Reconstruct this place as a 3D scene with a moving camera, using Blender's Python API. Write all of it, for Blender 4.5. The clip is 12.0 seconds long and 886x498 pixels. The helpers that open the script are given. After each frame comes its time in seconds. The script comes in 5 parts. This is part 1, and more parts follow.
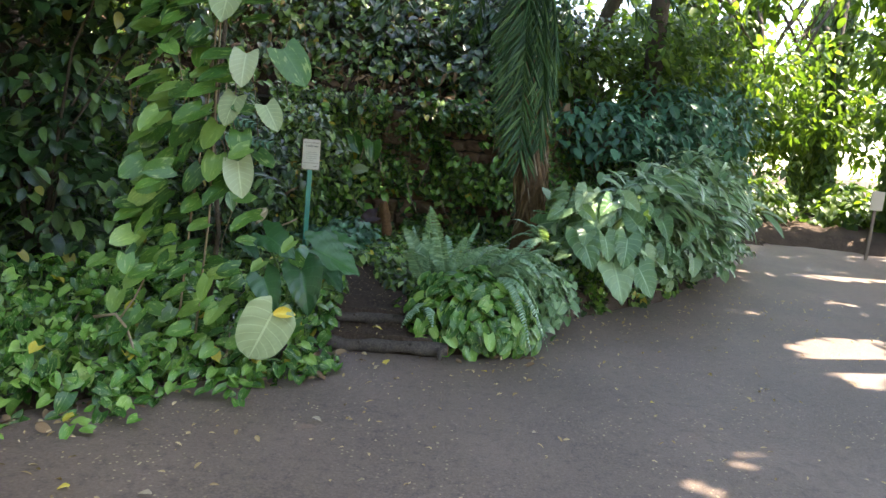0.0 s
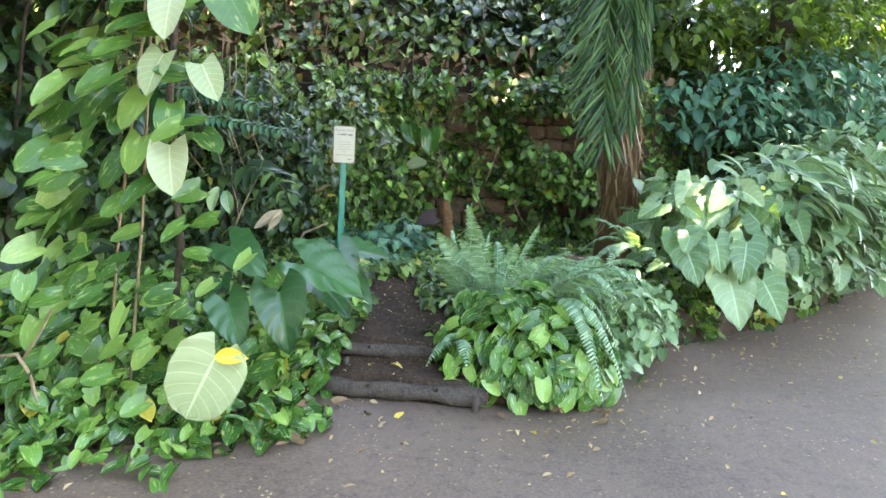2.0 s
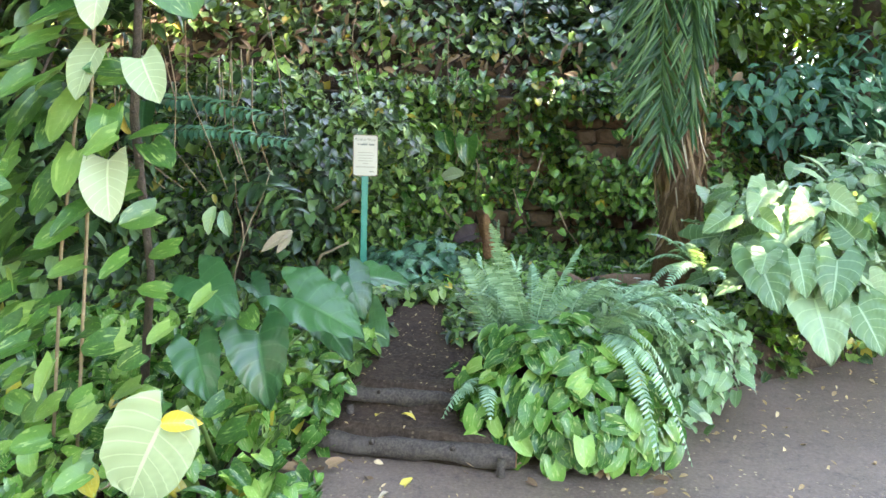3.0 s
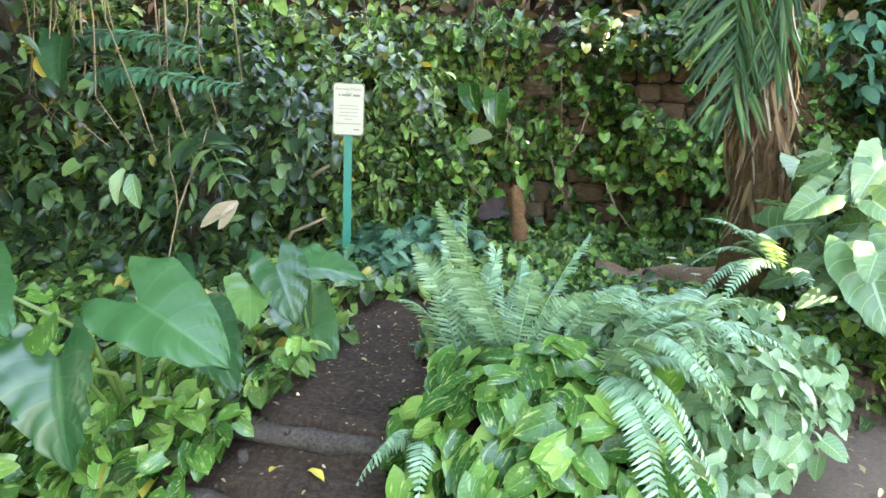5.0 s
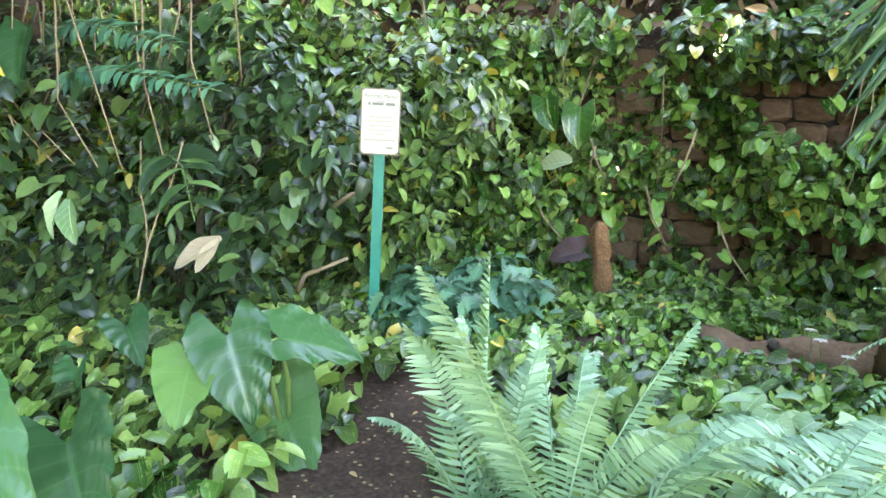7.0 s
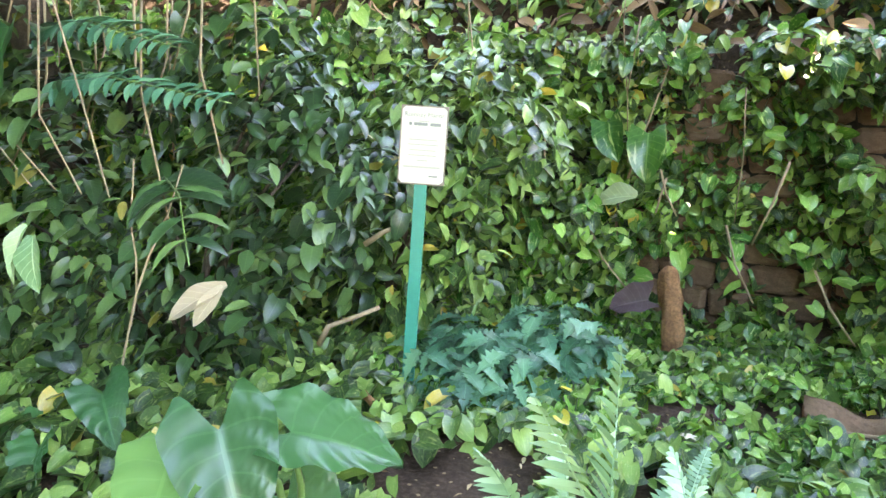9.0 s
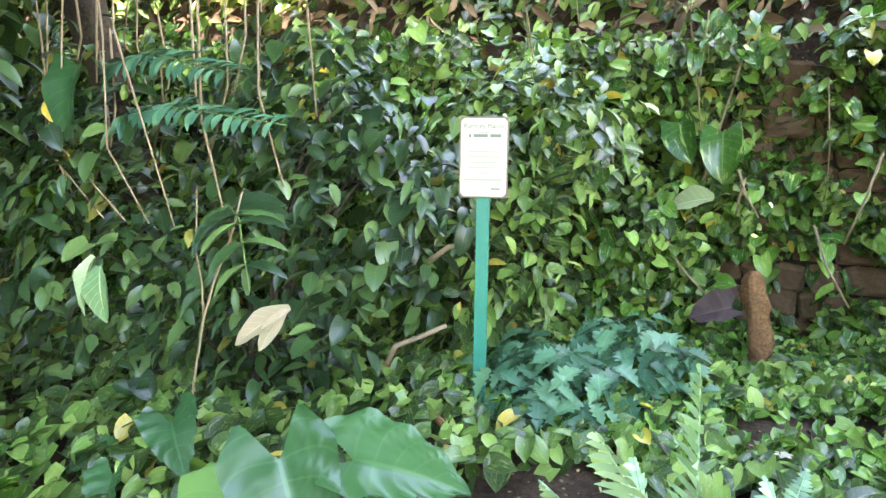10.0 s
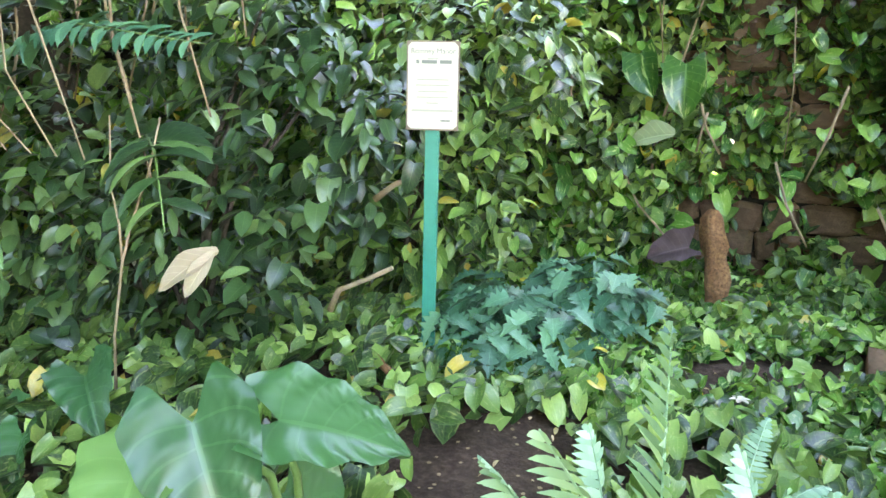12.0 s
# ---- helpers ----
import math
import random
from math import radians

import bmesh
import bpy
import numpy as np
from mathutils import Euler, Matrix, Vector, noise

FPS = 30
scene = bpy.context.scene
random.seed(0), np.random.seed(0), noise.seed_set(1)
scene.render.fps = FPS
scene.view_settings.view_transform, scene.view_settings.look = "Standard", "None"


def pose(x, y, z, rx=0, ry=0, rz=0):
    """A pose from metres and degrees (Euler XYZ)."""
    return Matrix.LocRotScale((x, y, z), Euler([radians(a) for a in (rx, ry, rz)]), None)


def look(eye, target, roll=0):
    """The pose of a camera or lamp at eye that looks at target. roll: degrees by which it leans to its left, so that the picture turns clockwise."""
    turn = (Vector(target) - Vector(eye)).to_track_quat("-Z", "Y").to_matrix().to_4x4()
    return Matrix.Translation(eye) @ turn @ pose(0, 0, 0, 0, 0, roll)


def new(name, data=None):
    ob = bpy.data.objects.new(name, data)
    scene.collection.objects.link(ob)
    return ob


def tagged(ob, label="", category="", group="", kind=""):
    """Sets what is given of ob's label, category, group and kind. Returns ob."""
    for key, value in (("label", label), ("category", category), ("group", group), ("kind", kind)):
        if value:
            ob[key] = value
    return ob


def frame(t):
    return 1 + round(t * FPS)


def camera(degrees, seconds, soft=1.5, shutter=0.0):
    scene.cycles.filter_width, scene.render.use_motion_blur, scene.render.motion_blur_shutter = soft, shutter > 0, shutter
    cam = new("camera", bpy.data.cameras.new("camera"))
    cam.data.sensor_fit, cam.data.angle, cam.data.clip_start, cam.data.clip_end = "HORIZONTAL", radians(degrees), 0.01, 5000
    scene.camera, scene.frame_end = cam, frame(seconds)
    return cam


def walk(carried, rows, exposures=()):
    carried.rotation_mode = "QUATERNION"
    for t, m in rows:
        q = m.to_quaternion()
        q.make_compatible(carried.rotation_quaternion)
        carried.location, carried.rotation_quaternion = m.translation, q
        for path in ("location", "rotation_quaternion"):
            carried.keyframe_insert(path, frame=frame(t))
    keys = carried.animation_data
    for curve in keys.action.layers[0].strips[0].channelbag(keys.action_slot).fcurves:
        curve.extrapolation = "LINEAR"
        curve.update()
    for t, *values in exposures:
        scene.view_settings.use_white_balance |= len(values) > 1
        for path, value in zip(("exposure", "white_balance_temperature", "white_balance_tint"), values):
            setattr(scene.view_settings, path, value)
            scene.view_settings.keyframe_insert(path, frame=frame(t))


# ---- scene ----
# ---- camera and walk ----
cam = camera(64.2, 12.0, soft=1.5)
METRES, EYE, TILT, LEAN, TURN = 6.4, 1.86, 0.0, 0.0, 0.0
ROWS = [
    (0.0, 0.0, 0.0, 0.0, 0.85, -8.87, -5.48),
    (0.5, 0.015, 0.0723, 0.0001, 1.63, -7.87, -6.23),
    (1.0, 0.0387, 0.1218, -0.0084, 5.45, -6.97, -4.35),
    (1.5, 0.0602, 0.1871, -0.0156, 7.86, -8.36, -4.85),
    (2.0, 0.0739, 0.2538, -0.0214, 9.81, -9.48, -3.56),
    (2.5, 0.0871, 0.3234, -0.0219, 14.72, -10.27, -2.0),
    (3.0, 0.0898, 0.3813, -0.025, 14.61, -8.85, -1.98),
    (5.0, 0.1304, 0.6036, -0.0408, 21.88, -11.6, -2.45),
    (5.5, 0.1246, 0.6548, -0.0458, 19.09, -12.13, -5.98),
    (6.0, 0.1211, 0.7008, -0.0512, 21.54, -11.41, -3.42),
    (6.5, 0.118, 0.7521, -0.0482, 28.71, -10.57, -1.06),
    (7.0, 0.0948, 0.7868, -0.0507, 29.84, -9.94, -3.1),
    (9.0, 0.0263, 0.8666, -0.0545, 31.99, -7.8, -4.04),
    (9.5, 0.0175, 0.8713, -0.0571, 33.31, -8.72, -4.3),
    (10.0, 0.0231, 0.8814, -0.0558, 37.54, -6.85, -0.91),
    (10.5, 0.0237, 0.8972, -0.0576, 38.64, -9.08, 1.04),
    (11.0, 0.0277, 0.9114, -0.0599, 37.29, -9.97, 2.36),
    (11.5, 0.0235, 0.9176, -0.0621, 37.86, -12.33, 2.63),
    (12.0, 0.0102, 0.9118, -0.061, 34.24, -11.7, -1.36),
]
walk(cam, [(t, pose(0, 0, EYE, TILT, LEAN, TURN) @ pose(METRES * x, METRES * y, METRES * z, 90 + pitch, roll, yaw)) for t, x, y, z, yaw, pitch, roll in ROWS],
     exposures=[(0.0, 3.0, 7300, 16), (1.0, 3.7, 7400, 16), (2.0, 4.2, 7400, 16), (4.0, 4.5, 7400, 16), (6.5, 4.85, 7500, 18), (9.0, 5.0, 7500, 18), (12.0, 5.0, 7500, 18)])

# ---- world and sun ----
SUN_AZ, SUN_EL = radians(70), radians(58)      # from +y towards +x; height
world = bpy.data.worlds.new("world")
scene.world = world
world.use_nodes = True
wn = world.node_tree
sky = wn.nodes.new("ShaderNodeTexSky")
sky.sky_type, sky.sun_disc = "NISHITA", False
sky.sun_elevation, sky.sun_rotation = SUN_EL, SUN_AZ
wn.nodes["Background"].inputs["Strength"].default_value = 0.15
wn.links.new(sky.outputs["Color"], wn.nodes["Background"].inputs["Color"])
TO_SUN = Vector((math.sin(SUN_AZ) * math.cos(SUN_EL), math.cos(SUN_AZ) * math.cos(SUN_EL), math.sin(SUN_EL)))
sun = new("sun", bpy.data.lights.new("sun", "SUN"))
sun.data.energy, sun.data.angle, sun.data.color = 4.0, radians(0.5), (1.0, 0.95, 0.86)
sun.matrix_world = look(TO_SUN * 40, (0, 0, 0))
SUNSHIFT = (TO_SUN.x / TO_SUN.z, TO_SUN.y / TO_SUN.z)
rng = np.random.default_rng(7)


# ---- materials ----
def blank(name):
    m = bpy.data.materials.new(name)
    m.use_nodes = True
    nt = m.node_tree
    return m, nt, nt.nodes["Principled BSDF"]


def math_node(nt, op, a, b=None, c=None):
    n = nt.nodes.new("ShaderNodeMath")
    n.operation = op
    for i, v in enumerate((a, b, c)):
        if v is None:
            continue
        if isinstance(v, (int, float)):
            n.inputs[i].default_value = v
        else:
            nt.links.new(v, n.inputs[i])
    return n.outputs[0]


def mix(nt, fac, a, b):
    n = nt.nodes.new("ShaderNodeMix")
    n.data_type = "RGBA"
    for sock, v in ((n.inputs[0], fac), (n.inputs[6], a), (n.inputs[7], b)):
        if isinstance(v, (int, float)):
            sock.default_value = v
        elif isinstance(v, tuple):
            sock.default_value = (*v, 1)
        else:
            nt.links.new(v, sock)
    return n.outputs[2]


def noise_node(nt, scale, detail=4, rough=0.6, coords="Object"):
    tc = nt.nodes.new("ShaderNodeTexCoord")
    n = nt.nodes.new("ShaderNodeTexNoise")
    n.inputs["Scale"].default_value, n.inputs["Detail"].default_value, n.inputs["Roughness"].default_value = scale, detail, rough
    nt.links.new(tc.outputs[coords], n.inputs["Vector"])
    return n.outputs["Fac"]


def ramp(nt, fac, lo, hi):
    n = nt.nodes.new("ShaderNodeMapRange")
    n.inputs[1].default_value, n.inputs[2].default_value = lo, hi
    nt.links.new(fac, n.inputs[0])
    return n.outputs[0]


def bump(nt, height, strength, distance, target):
    n = nt.nodes.new("ShaderNodeBump")
    n.inputs["Strength"].default_value, n.inputs["Distance"].default_value = strength, distance
    nt.links.new(height, n.inputs["Height"])
    nt.links.new(n.outputs["Normal"], target)


def leaf_material(name, dark, mid, light, rough=0.32, vein=0.25, patches=0.0, patch_colour=(0.5, 0.52, 0.2), trans=0.1, odd=None, sides=7.0):
    """Leaf with a midrib, side veins, mottling and a colour of its own for each leaf."""
    m, nt, p = blank(name)
    geo = nt.nodes.new("ShaderNodeNewGeometry")
    info = nt.nodes.new("ShaderNodeObjectInfo")
    r = math_node(nt, "FRACT", math_node(nt, "ADD", geo.outputs["Random Per Island"], info.outputs["Random"]))
    col = mix(nt, ramp(nt, r, 0.25, 0.65), dark, mid)
    col = mix(nt, ramp(nt, r, 0.65, 1.0), col, light)
    if odd:
        r2 = math_node(nt, "FRACT", math_node(nt, "MULTIPLY", r, 37.7))
        col = mix(nt, math_node(nt, "GREATER_THAN", r2, 0.985), col, odd)
    mott = noise_node(nt, 5, 3, 0.6, "UV")
    col = mix(nt, math_node(nt, "MULTIPLY", ramp(nt, mott, 0.4, 0.75), 0.35), col, mid)
    uv = nt.nodes.new("ShaderNodeUVMap")
    sep = nt.nodes.new("ShaderNodeSeparateXYZ")
    nt.links.new(uv.outputs[0], sep.inputs[0])
    au = math_node(nt, "ABSOLUTE", math_node(nt, "SUBTRACT", sep.outputs[0], 0.5))
    rib = math_node(nt, "LESS_THAN", au, 0.022)
    side = math_node(nt, "FRACT", math_node(nt, "MULTIPLY", math_node(nt, "SUBTRACT", sep.outputs[1], math_node(nt, "MULTIPLY", au, 0.55)), sides))
    side = math_node(nt, "MULTIPLY", math_node(nt, "LESS_THAN", side, 0.1), 0.55)
    lines = math_node(nt, "MULTIPLY", math_node(nt, "MAXIMUM", rib, side), vein)
    if patches:
        tc = nt.nodes.new("ShaderNodeTexCoord")
        pn = nt.nodes.new("ShaderNodeTexNoise")
        pn.inputs["Scale"].default_value, pn.inputs["Detail"].default_value = 3.2, 4
        mp = nt.nodes.new("ShaderNodeVectorMath")
        mp.operation = "MULTIPLY_ADD"
        mp.inputs[1].default_value = (2.4, 0.8, 1)
        nt.links.new(tc.outputs["UV"], mp.inputs[0])
        cx = nt.nodes.new("ShaderNodeCombineXYZ")
        nt.links.new(math_node(nt, "MULTIPLY", r, 50), cx.inputs[0])
        nt.links.new(cx.outputs[0], mp.inputs[2])
        nt.links.new(mp.outputs[0], pn.inputs["Vector"])
        col = mix(nt, math_node(nt, "MULTIPLY", ramp(nt, pn.outputs["Fac"], 0.57, 0.63), patches), col, patch_colour)
    col = mix(nt, lines, col, tuple(min(1, c * 2.2 + 0.06) for c in light))
    nt.links.new(col, p.inputs["Base Color"])
    p.inputs["Roughness"].default_value = rough
    p.inputs["IOR"].default_value = 1.42
    bump(nt, side, 0.35, 0.004, p.inputs["Normal"])
    tr = nt.nodes.new("ShaderNodeBsdfTranslucent")
    warm = nt.nodes.new("ShaderNodeMix")
    warm.data_type, warm.blend_type = "RGBA", "MULTIPLY"
    warm.inputs[0].default_value = 1
    nt.links.new(col, warm.inputs[6])
    warm.inputs[7].default_value = (1.9, 1.9, 0.7, 1)
    nt.links.new(warm.outputs[2], tr.inputs["Color"])
    ms = nt.nodes.new("ShaderNodeMixShader")
    ms.inputs[0].default_value = trans
    nt.links.new(p.outputs[0], ms.inputs[1])
    nt.links.new(tr.outputs[0], ms.inputs[2])
    nt.links.new(ms.outputs[0], nt.nodes["Material Output"].inputs["Surface"])
    return m


def rough_material(name, a, b, c, scale, rough=0.9, fine=60, relief=0.6, depth=0.02, flecks=None, stretch=None):
    """Earth, bark or stone: two scales of stain, grain, relief; flecks of litter where given."""
    m, nt, p = blank(name)
    n1, n2 = noise_node(nt, scale, 5), noise_node(nt, fine, 6, 0.7)
    col = mix(nt, ramp(nt, n1, 0.35, 0.65), a, b)
    col = mix(nt, math_node(nt, "MULTIPLY", ramp(nt, n2, 0.42, 0.7), 0.9), col, c)
    n3 = noise_node(nt, fine * 0.22, 5, 0.75)
    col = mix(nt, math_node(nt, "MULTIPLY", ramp(nt, n3, 0.52, 0.66), 0.55), col, tuple(v * 0.55 for v in a))
    info = nt.nodes.new("ShaderNodeObjectInfo")
    col = mix(nt, math_node(nt, "MULTIPLY", info.outputs["Random"], 0.35), col, b)
    if flecks:
        tc = nt.nodes.new("ShaderNodeTexCoord")
        v = nt.nodes.new("ShaderNodeTexVoronoi")
        v.inputs["Scale"].default_value = 34
        nt.links.new(tc.outputs["Object"], v.inputs["Vector"])
        sepc = nt.nodes.new("ShaderNodeSeparateColor")
        nt.links.new(v.outputs["Color"], sepc.inputs[0])
        spot = math_node(nt, "MULTIPLY", math_node(nt, "LESS_THAN", v.outputs["Distance"], 0.28), math_node(nt, "GREATER_THAN", sepc.outputs[0], 0.8))
        zone = ramp(nt, noise_node(nt, 0.9, 3), 0.42, 0.62)
        col = mix(nt, math_node(nt, "MULTIPLY", spot, zone), col, flecks)
    nt.links.new(col, p.inputs["Base Color"])
    p.inputs["Roughness"].default_value = rough
    p.inputs["Specular IOR Level"].default_value = 0.5 if rough < 0.7 else 0.2
    nt.links.new(ramp(nt, n1, 0.1, 1.0), p.inputs["Roughness"]) if rough is None else None
    bump(nt, math_node(nt, "ADD", n2, math_node(nt, "MULTIPLY", n1, 0.5)), relief, depth, p.inputs["Normal"])
    return m


def plain_material(name, colour, rough=0.5, wear=0.12, metallic=0.0, scale=25):
    m, nt, p = blank(name)
    n = noise_node(nt, scale, 5)
    col = mix(nt, math_node(nt, "MULTIPLY", ramp(nt, n, 0.35, 0.75), wear), colour, tuple(c * 0.45 for c in colour))
    nt.links.new(col, p.inputs["Base Color"])
    p.inputs["Roughness"].default_value, p.inputs["Metallic"].default_value = rough, metallic
    bump(nt, n, 0.15, 0.002, p.inputs["Normal"])
    return m


M_ROAD = rough_material("road_surface", (0.085, 0.058, 0.042), (0.155, 0.108, 0.078), (0.225, 0.162, 0.118), 0.7, 0.58, 55, 0.5, 0.012, (0.42, 0.34, 0.18))
M_SOIL = rough_material("dark_soil", (0.026, 0.016, 0.010), (0.062, 0.039, 0.025), (0.118, 0.080, 0.054), 2.2, 0.92, 40, 0.9, 0.03, (0.3, 0.22, 0.12))
M_LOG = rough_material("weathered_log", (0.030, 0.024, 0.020), (0.070, 0.055, 0.044), (0.140, 0.115, 0.092), 6, 0.85, 70, 0.9, 0.01)
M_STUMP = rough_material("rotten_wood", (0.17, 0.082, 0.036), (0.32, 0.170, 0.076), (0.05, 0.026, 0.014), 9, 0.9, 60, 0.9, 0.015)
M_BARK = rough_material("bark", (0.065, 0.050, 0.036), (0.122, 0.094, 0.065), (0.036, 0.036, 0.022), 5, 0.95, 45, 1.0, 0.03)
M_PALMBARK = rough_material("palm_fibre", (0.120, 0.068, 0.032), (0.230, 0.142, 0.070), (0.060, 0.035, 0.018), 8, 0.95, 70, 1.0, 0.03)
M_STONE = rough_material("field_stone", (0.130, 0.078, 0.045), (0.235, 0.145, 0.088), (0.060, 0.042, 0.026), 4, 0.9, 45, 0.8, 0.02)
M_MORTAR = rough_material("wall_core", (0.036, 0.030, 0.025), (0.065, 0.054, 0.043), (0.029, 0.032, 0.018), 5, 0.95, 45, 0.9, 0.02)
M_TWIG = rough_material("dry_twig", (0.20, 0.145, 0.085), (0.34, 0.26, 0.16), (0.12, 0.085, 0.05), 10, 0.8, 80, 0.5, 0.004)
M_STEM = plain_material("green_stem", (0.12, 0.2, 0.05), 0.45, 0.4)
M_POST = plain_material("green_paint", (0.012, 0.19, 0.125), 0.4, 0.25)
M_PANEL = plain_material("cream_board", (0.46, 0.43, 0.32), 0.5, 0.06)
M_FRAME = plain_material("brown_edge", (0.16, 0.12, 0.08), 0.6, 0.2)
M_INK = plain_material("faded_ink", (0.15, 0.16, 0.13), 0.7, 0.1)
M_INKPALE = plain_material("pale_ink", (0.30, 0.29, 0.22), 0.7, 0.1)

# ivy, pothos and understorey: very dark first colours stand in for shaded gaps
M_IVY = leaf_material("ivy", (0.012, 0.036, 0.009), (0.100, 0.195, 0.038), (0.265, 0.380, 0.095), 0.3, 0.06, 0.22, odd=(0.4, 0.3, 0.05))
M_POTHOS = leaf_material("pothos", (0.020, 0.075, 0.014), (0.088, 0.210, 0.032), (0.220, 0.360, 0.080), 0.26, 0.1, 0.5, (0.36, 0.44, 0.15), odd=(0.45, 0.36, 0.05))
M_VINE = leaf_material("large_pothos", (0.026, 0.080, 0.015), (0.080, 0.185, 0.031), (0.210, 0.315, 0.080), 0.28, 0.05, 0.5, (0.32, 0.42, 0.13))
M_PALE = leaf_material("pale_leaf", (0.254, 0.318, 0.159), (0.303, 0.358, 0.191), (0.358, 0.398, 0.239), 0.5, 0.25)
M_EAR = leaf_material("elephant_ear", (0.020, 0.072, 0.024), (0.034, 0.110, 0.034), (0.064, 0.155, 0.050), 0.29, 0.11, sides=6)
M_MALLOW = leaf_material("shrub_leaf", (0.080, 0.165, 0.065), (0.150, 0.255, 0.110), (0.270, 0.375, 0.205), 0.28, 0.25)
M_FERN = leaf_material("fern", (0.135, 0.245, 0.140), (0.220, 0.355, 0.215), (0.335, 0.475, 0.315), 0.4, 0.05, trans=0.18)
M_LIME = leaf_material("lime_leaf", (0.060, 0.140, 0.035), (0.085, 0.180, 0.045), (0.120, 0.230, 0.060), 0.3, 0.08, sides=6)
M_PALM = leaf_material("palm_leaf", (0.014, 0.052, 0.014), (0.032, 0.095, 0.022), (0.120, 0.210, 0.065), 0.5, 0.05)
M_DARK = leaf_material("understorey", (0.010, 0.028, 0.010), (0.034, 0.082, 0.023), (0.115, 0.190, 0.056), 0.3, 0.08, odd=(0.25, 0.22, 0.05))
M_BLUE = leaf_material("blue_green", (0.029, 0.098, 0.052), (0.052, 0.156, 0.085), (0.111, 0.247, 0.130), 0.4, 0.15)
M_TREE = leaf_material("tree_leaf", (0.036, 0.077, 0.014), (0.081, 0.146, 0.025), (0.161, 0.242, 0.040), 0.4, 0.1, trans=0.45)
M_DRY = leaf_material("dry_leaf", (0.3, 0.2, 0.1), (0.45, 0.33, 0.18), (0.55, 0.42, 0.25), 0.7, 0.2, trans=0.15)
M_TAN = leaf_material("tan_leaf", (0.325, 0.260, 0.182), (0.377, 0.312, 0.221), (0.403, 0.338, 0.247), 0.7, 0.2, trans=0.15)
M_PURPLE = leaf_material("withered_leaf", (0.060, 0.038, 0.038), (0.100, 0.064, 0.064), (0.15, 0.100, 0.098), 0.7, 0.1, trans=0.05)
M_DEAD = leaf_material("dead_stalk", (0.10, 0.058, 0.028), (0.18, 0.112, 0.056), (0.28, 0.185, 0.10), 0.8, 0.1, trans=0.05)
M_YELLOW = leaf_material("yellow_leaf", (0.5, 0.35, 0.04), (0.6, 0.46, 0.06), (0.66, 0.55, 0.15), 0.5, 0.2)


# ---- mesh helpers ----
def mesh_of(name, verts, faces, material, uv=None, smooth=True):
    me = bpy.data.meshes.new(name)
    me.from_pydata([tuple(v) for v in verts], [], [tuple(f) for f in faces])
    if uv is not None:
        layer = me.uv_layers.new(name="UVMap")
        loops = np.empty(len(me.loops), dtype=np.int32)
        me.loops.foreach_get("vertex_index", loops)
        layer.data.foreach_set("uv", np.asarray(uv, dtype=np.float32)[loops].ravel())
    me.materials.append(material)
    if smooth:
        me.polygons.foreach_set("use_smooth", np.ones(len(me.polygons), dtype=bool))
    return me


def child(name, me, parent, m=None, label=""):
    ob = new(name, me)
    ob.parent = parent
    if m is not None:
        ob.matrix_local = m
    return tagged(ob, label)


def part(name, bm, material, parent, label=""):
    me = bpy.data.meshes.new(name)
    bm.to_mesh(me)
    bm.free()
    me.materials.append(material)
    return child(name, me, parent, None, label)


def thing(name, place, label, category, group=""):
    ob = new(name)
    ob.location = place
    ob.empty_display_size = 0.1
    bpy.context.view_layer.update()
    return tagged(ob, label, category, group)


def tube(points, radii, sides=8, jitter=0.0):
    """Verts, faces and uv of a closed tube along points."""
    pts = [Vector(p) for p in points]
    verts, faces, uv = [], [], []
    for i, p in enumerate(pts):
        d = (pts[min(i + 1, len(pts) - 1)] - pts[max(i - 1, 0)]).normalized()
        a = d.cross(Vector((0.31, 0.77, 0.2))).normalized()
        b = d.cross(a)
        for k in range(sides):
            w = 2 * math.pi * k / sides
            r = radii[i] * (1 + jitter * noise.noise(p * 3 + Vector((math.cos(w), math.sin(w), 0)) * 0.8))
            verts.append(p + (a * math.cos(w) + b * math.sin(w)) * r)
            uv.append((0.25, i / len(pts)))
    for i in range(len(pts) - 1):
        for k in range(sides):
            faces.append((i * sides + k, i * sides + (k + 1) % sides, (i + 1) * sides + (k + 1) % sides, (i + 1) * sides + k))
    faces.append(tuple(range(sides - 1, -1, -1)))
    faces.append(tuple(range((len(pts) - 1) * sides, len(pts) * sides)))
    return verts, faces, uv


def joined(pieces):
    V, F, U = [], [], []
    for v, f, u in pieces:
        o = len(V)
        V += list(v)
        U += list(u)
        F += [tuple(i + o for i in q) for q in f]
    return V, F, U


def blade(rows, cols, width, lobe=0.3, fold=0.1, droop=0.25, ripple=0.0, waves=5.0):
    """A leaf along +y, 1 long, facing +z: verts, faces, uv. width(v): half width at v."""
    V, F, U = [], [], []
    for i in range(rows + 1):
        v = i / rows
        for j in range(2 * cols + 1):
            u = j / cols - 1
            a = abs(u)
            y = v - lobe * (a ** 1.25 - 0.35 * a ** 5) * (1 - v) ** 2
            z = fold * a * width(v) * 2 - droop * v * v + ripple * math.sin(waves * 2 * math.pi * (v - a * 0.4) + u) * a
            V.append((u * width(v), y, z))
            U.append((0.5 + 0.5 * u, v))
    w = 2 * cols + 1
    for i in range(rows):
        for j in range(2 * cols):
            F.append((i * w + j, i * w + j + 1, (i + 1) * w + j + 1, (i + 1) * w + j))
    return V, F, U


def heart(v):
    return 0.02 + 0.46 * (1 - v) ** 0.75 * (0.75 + 1.05 * v) ** 1.2


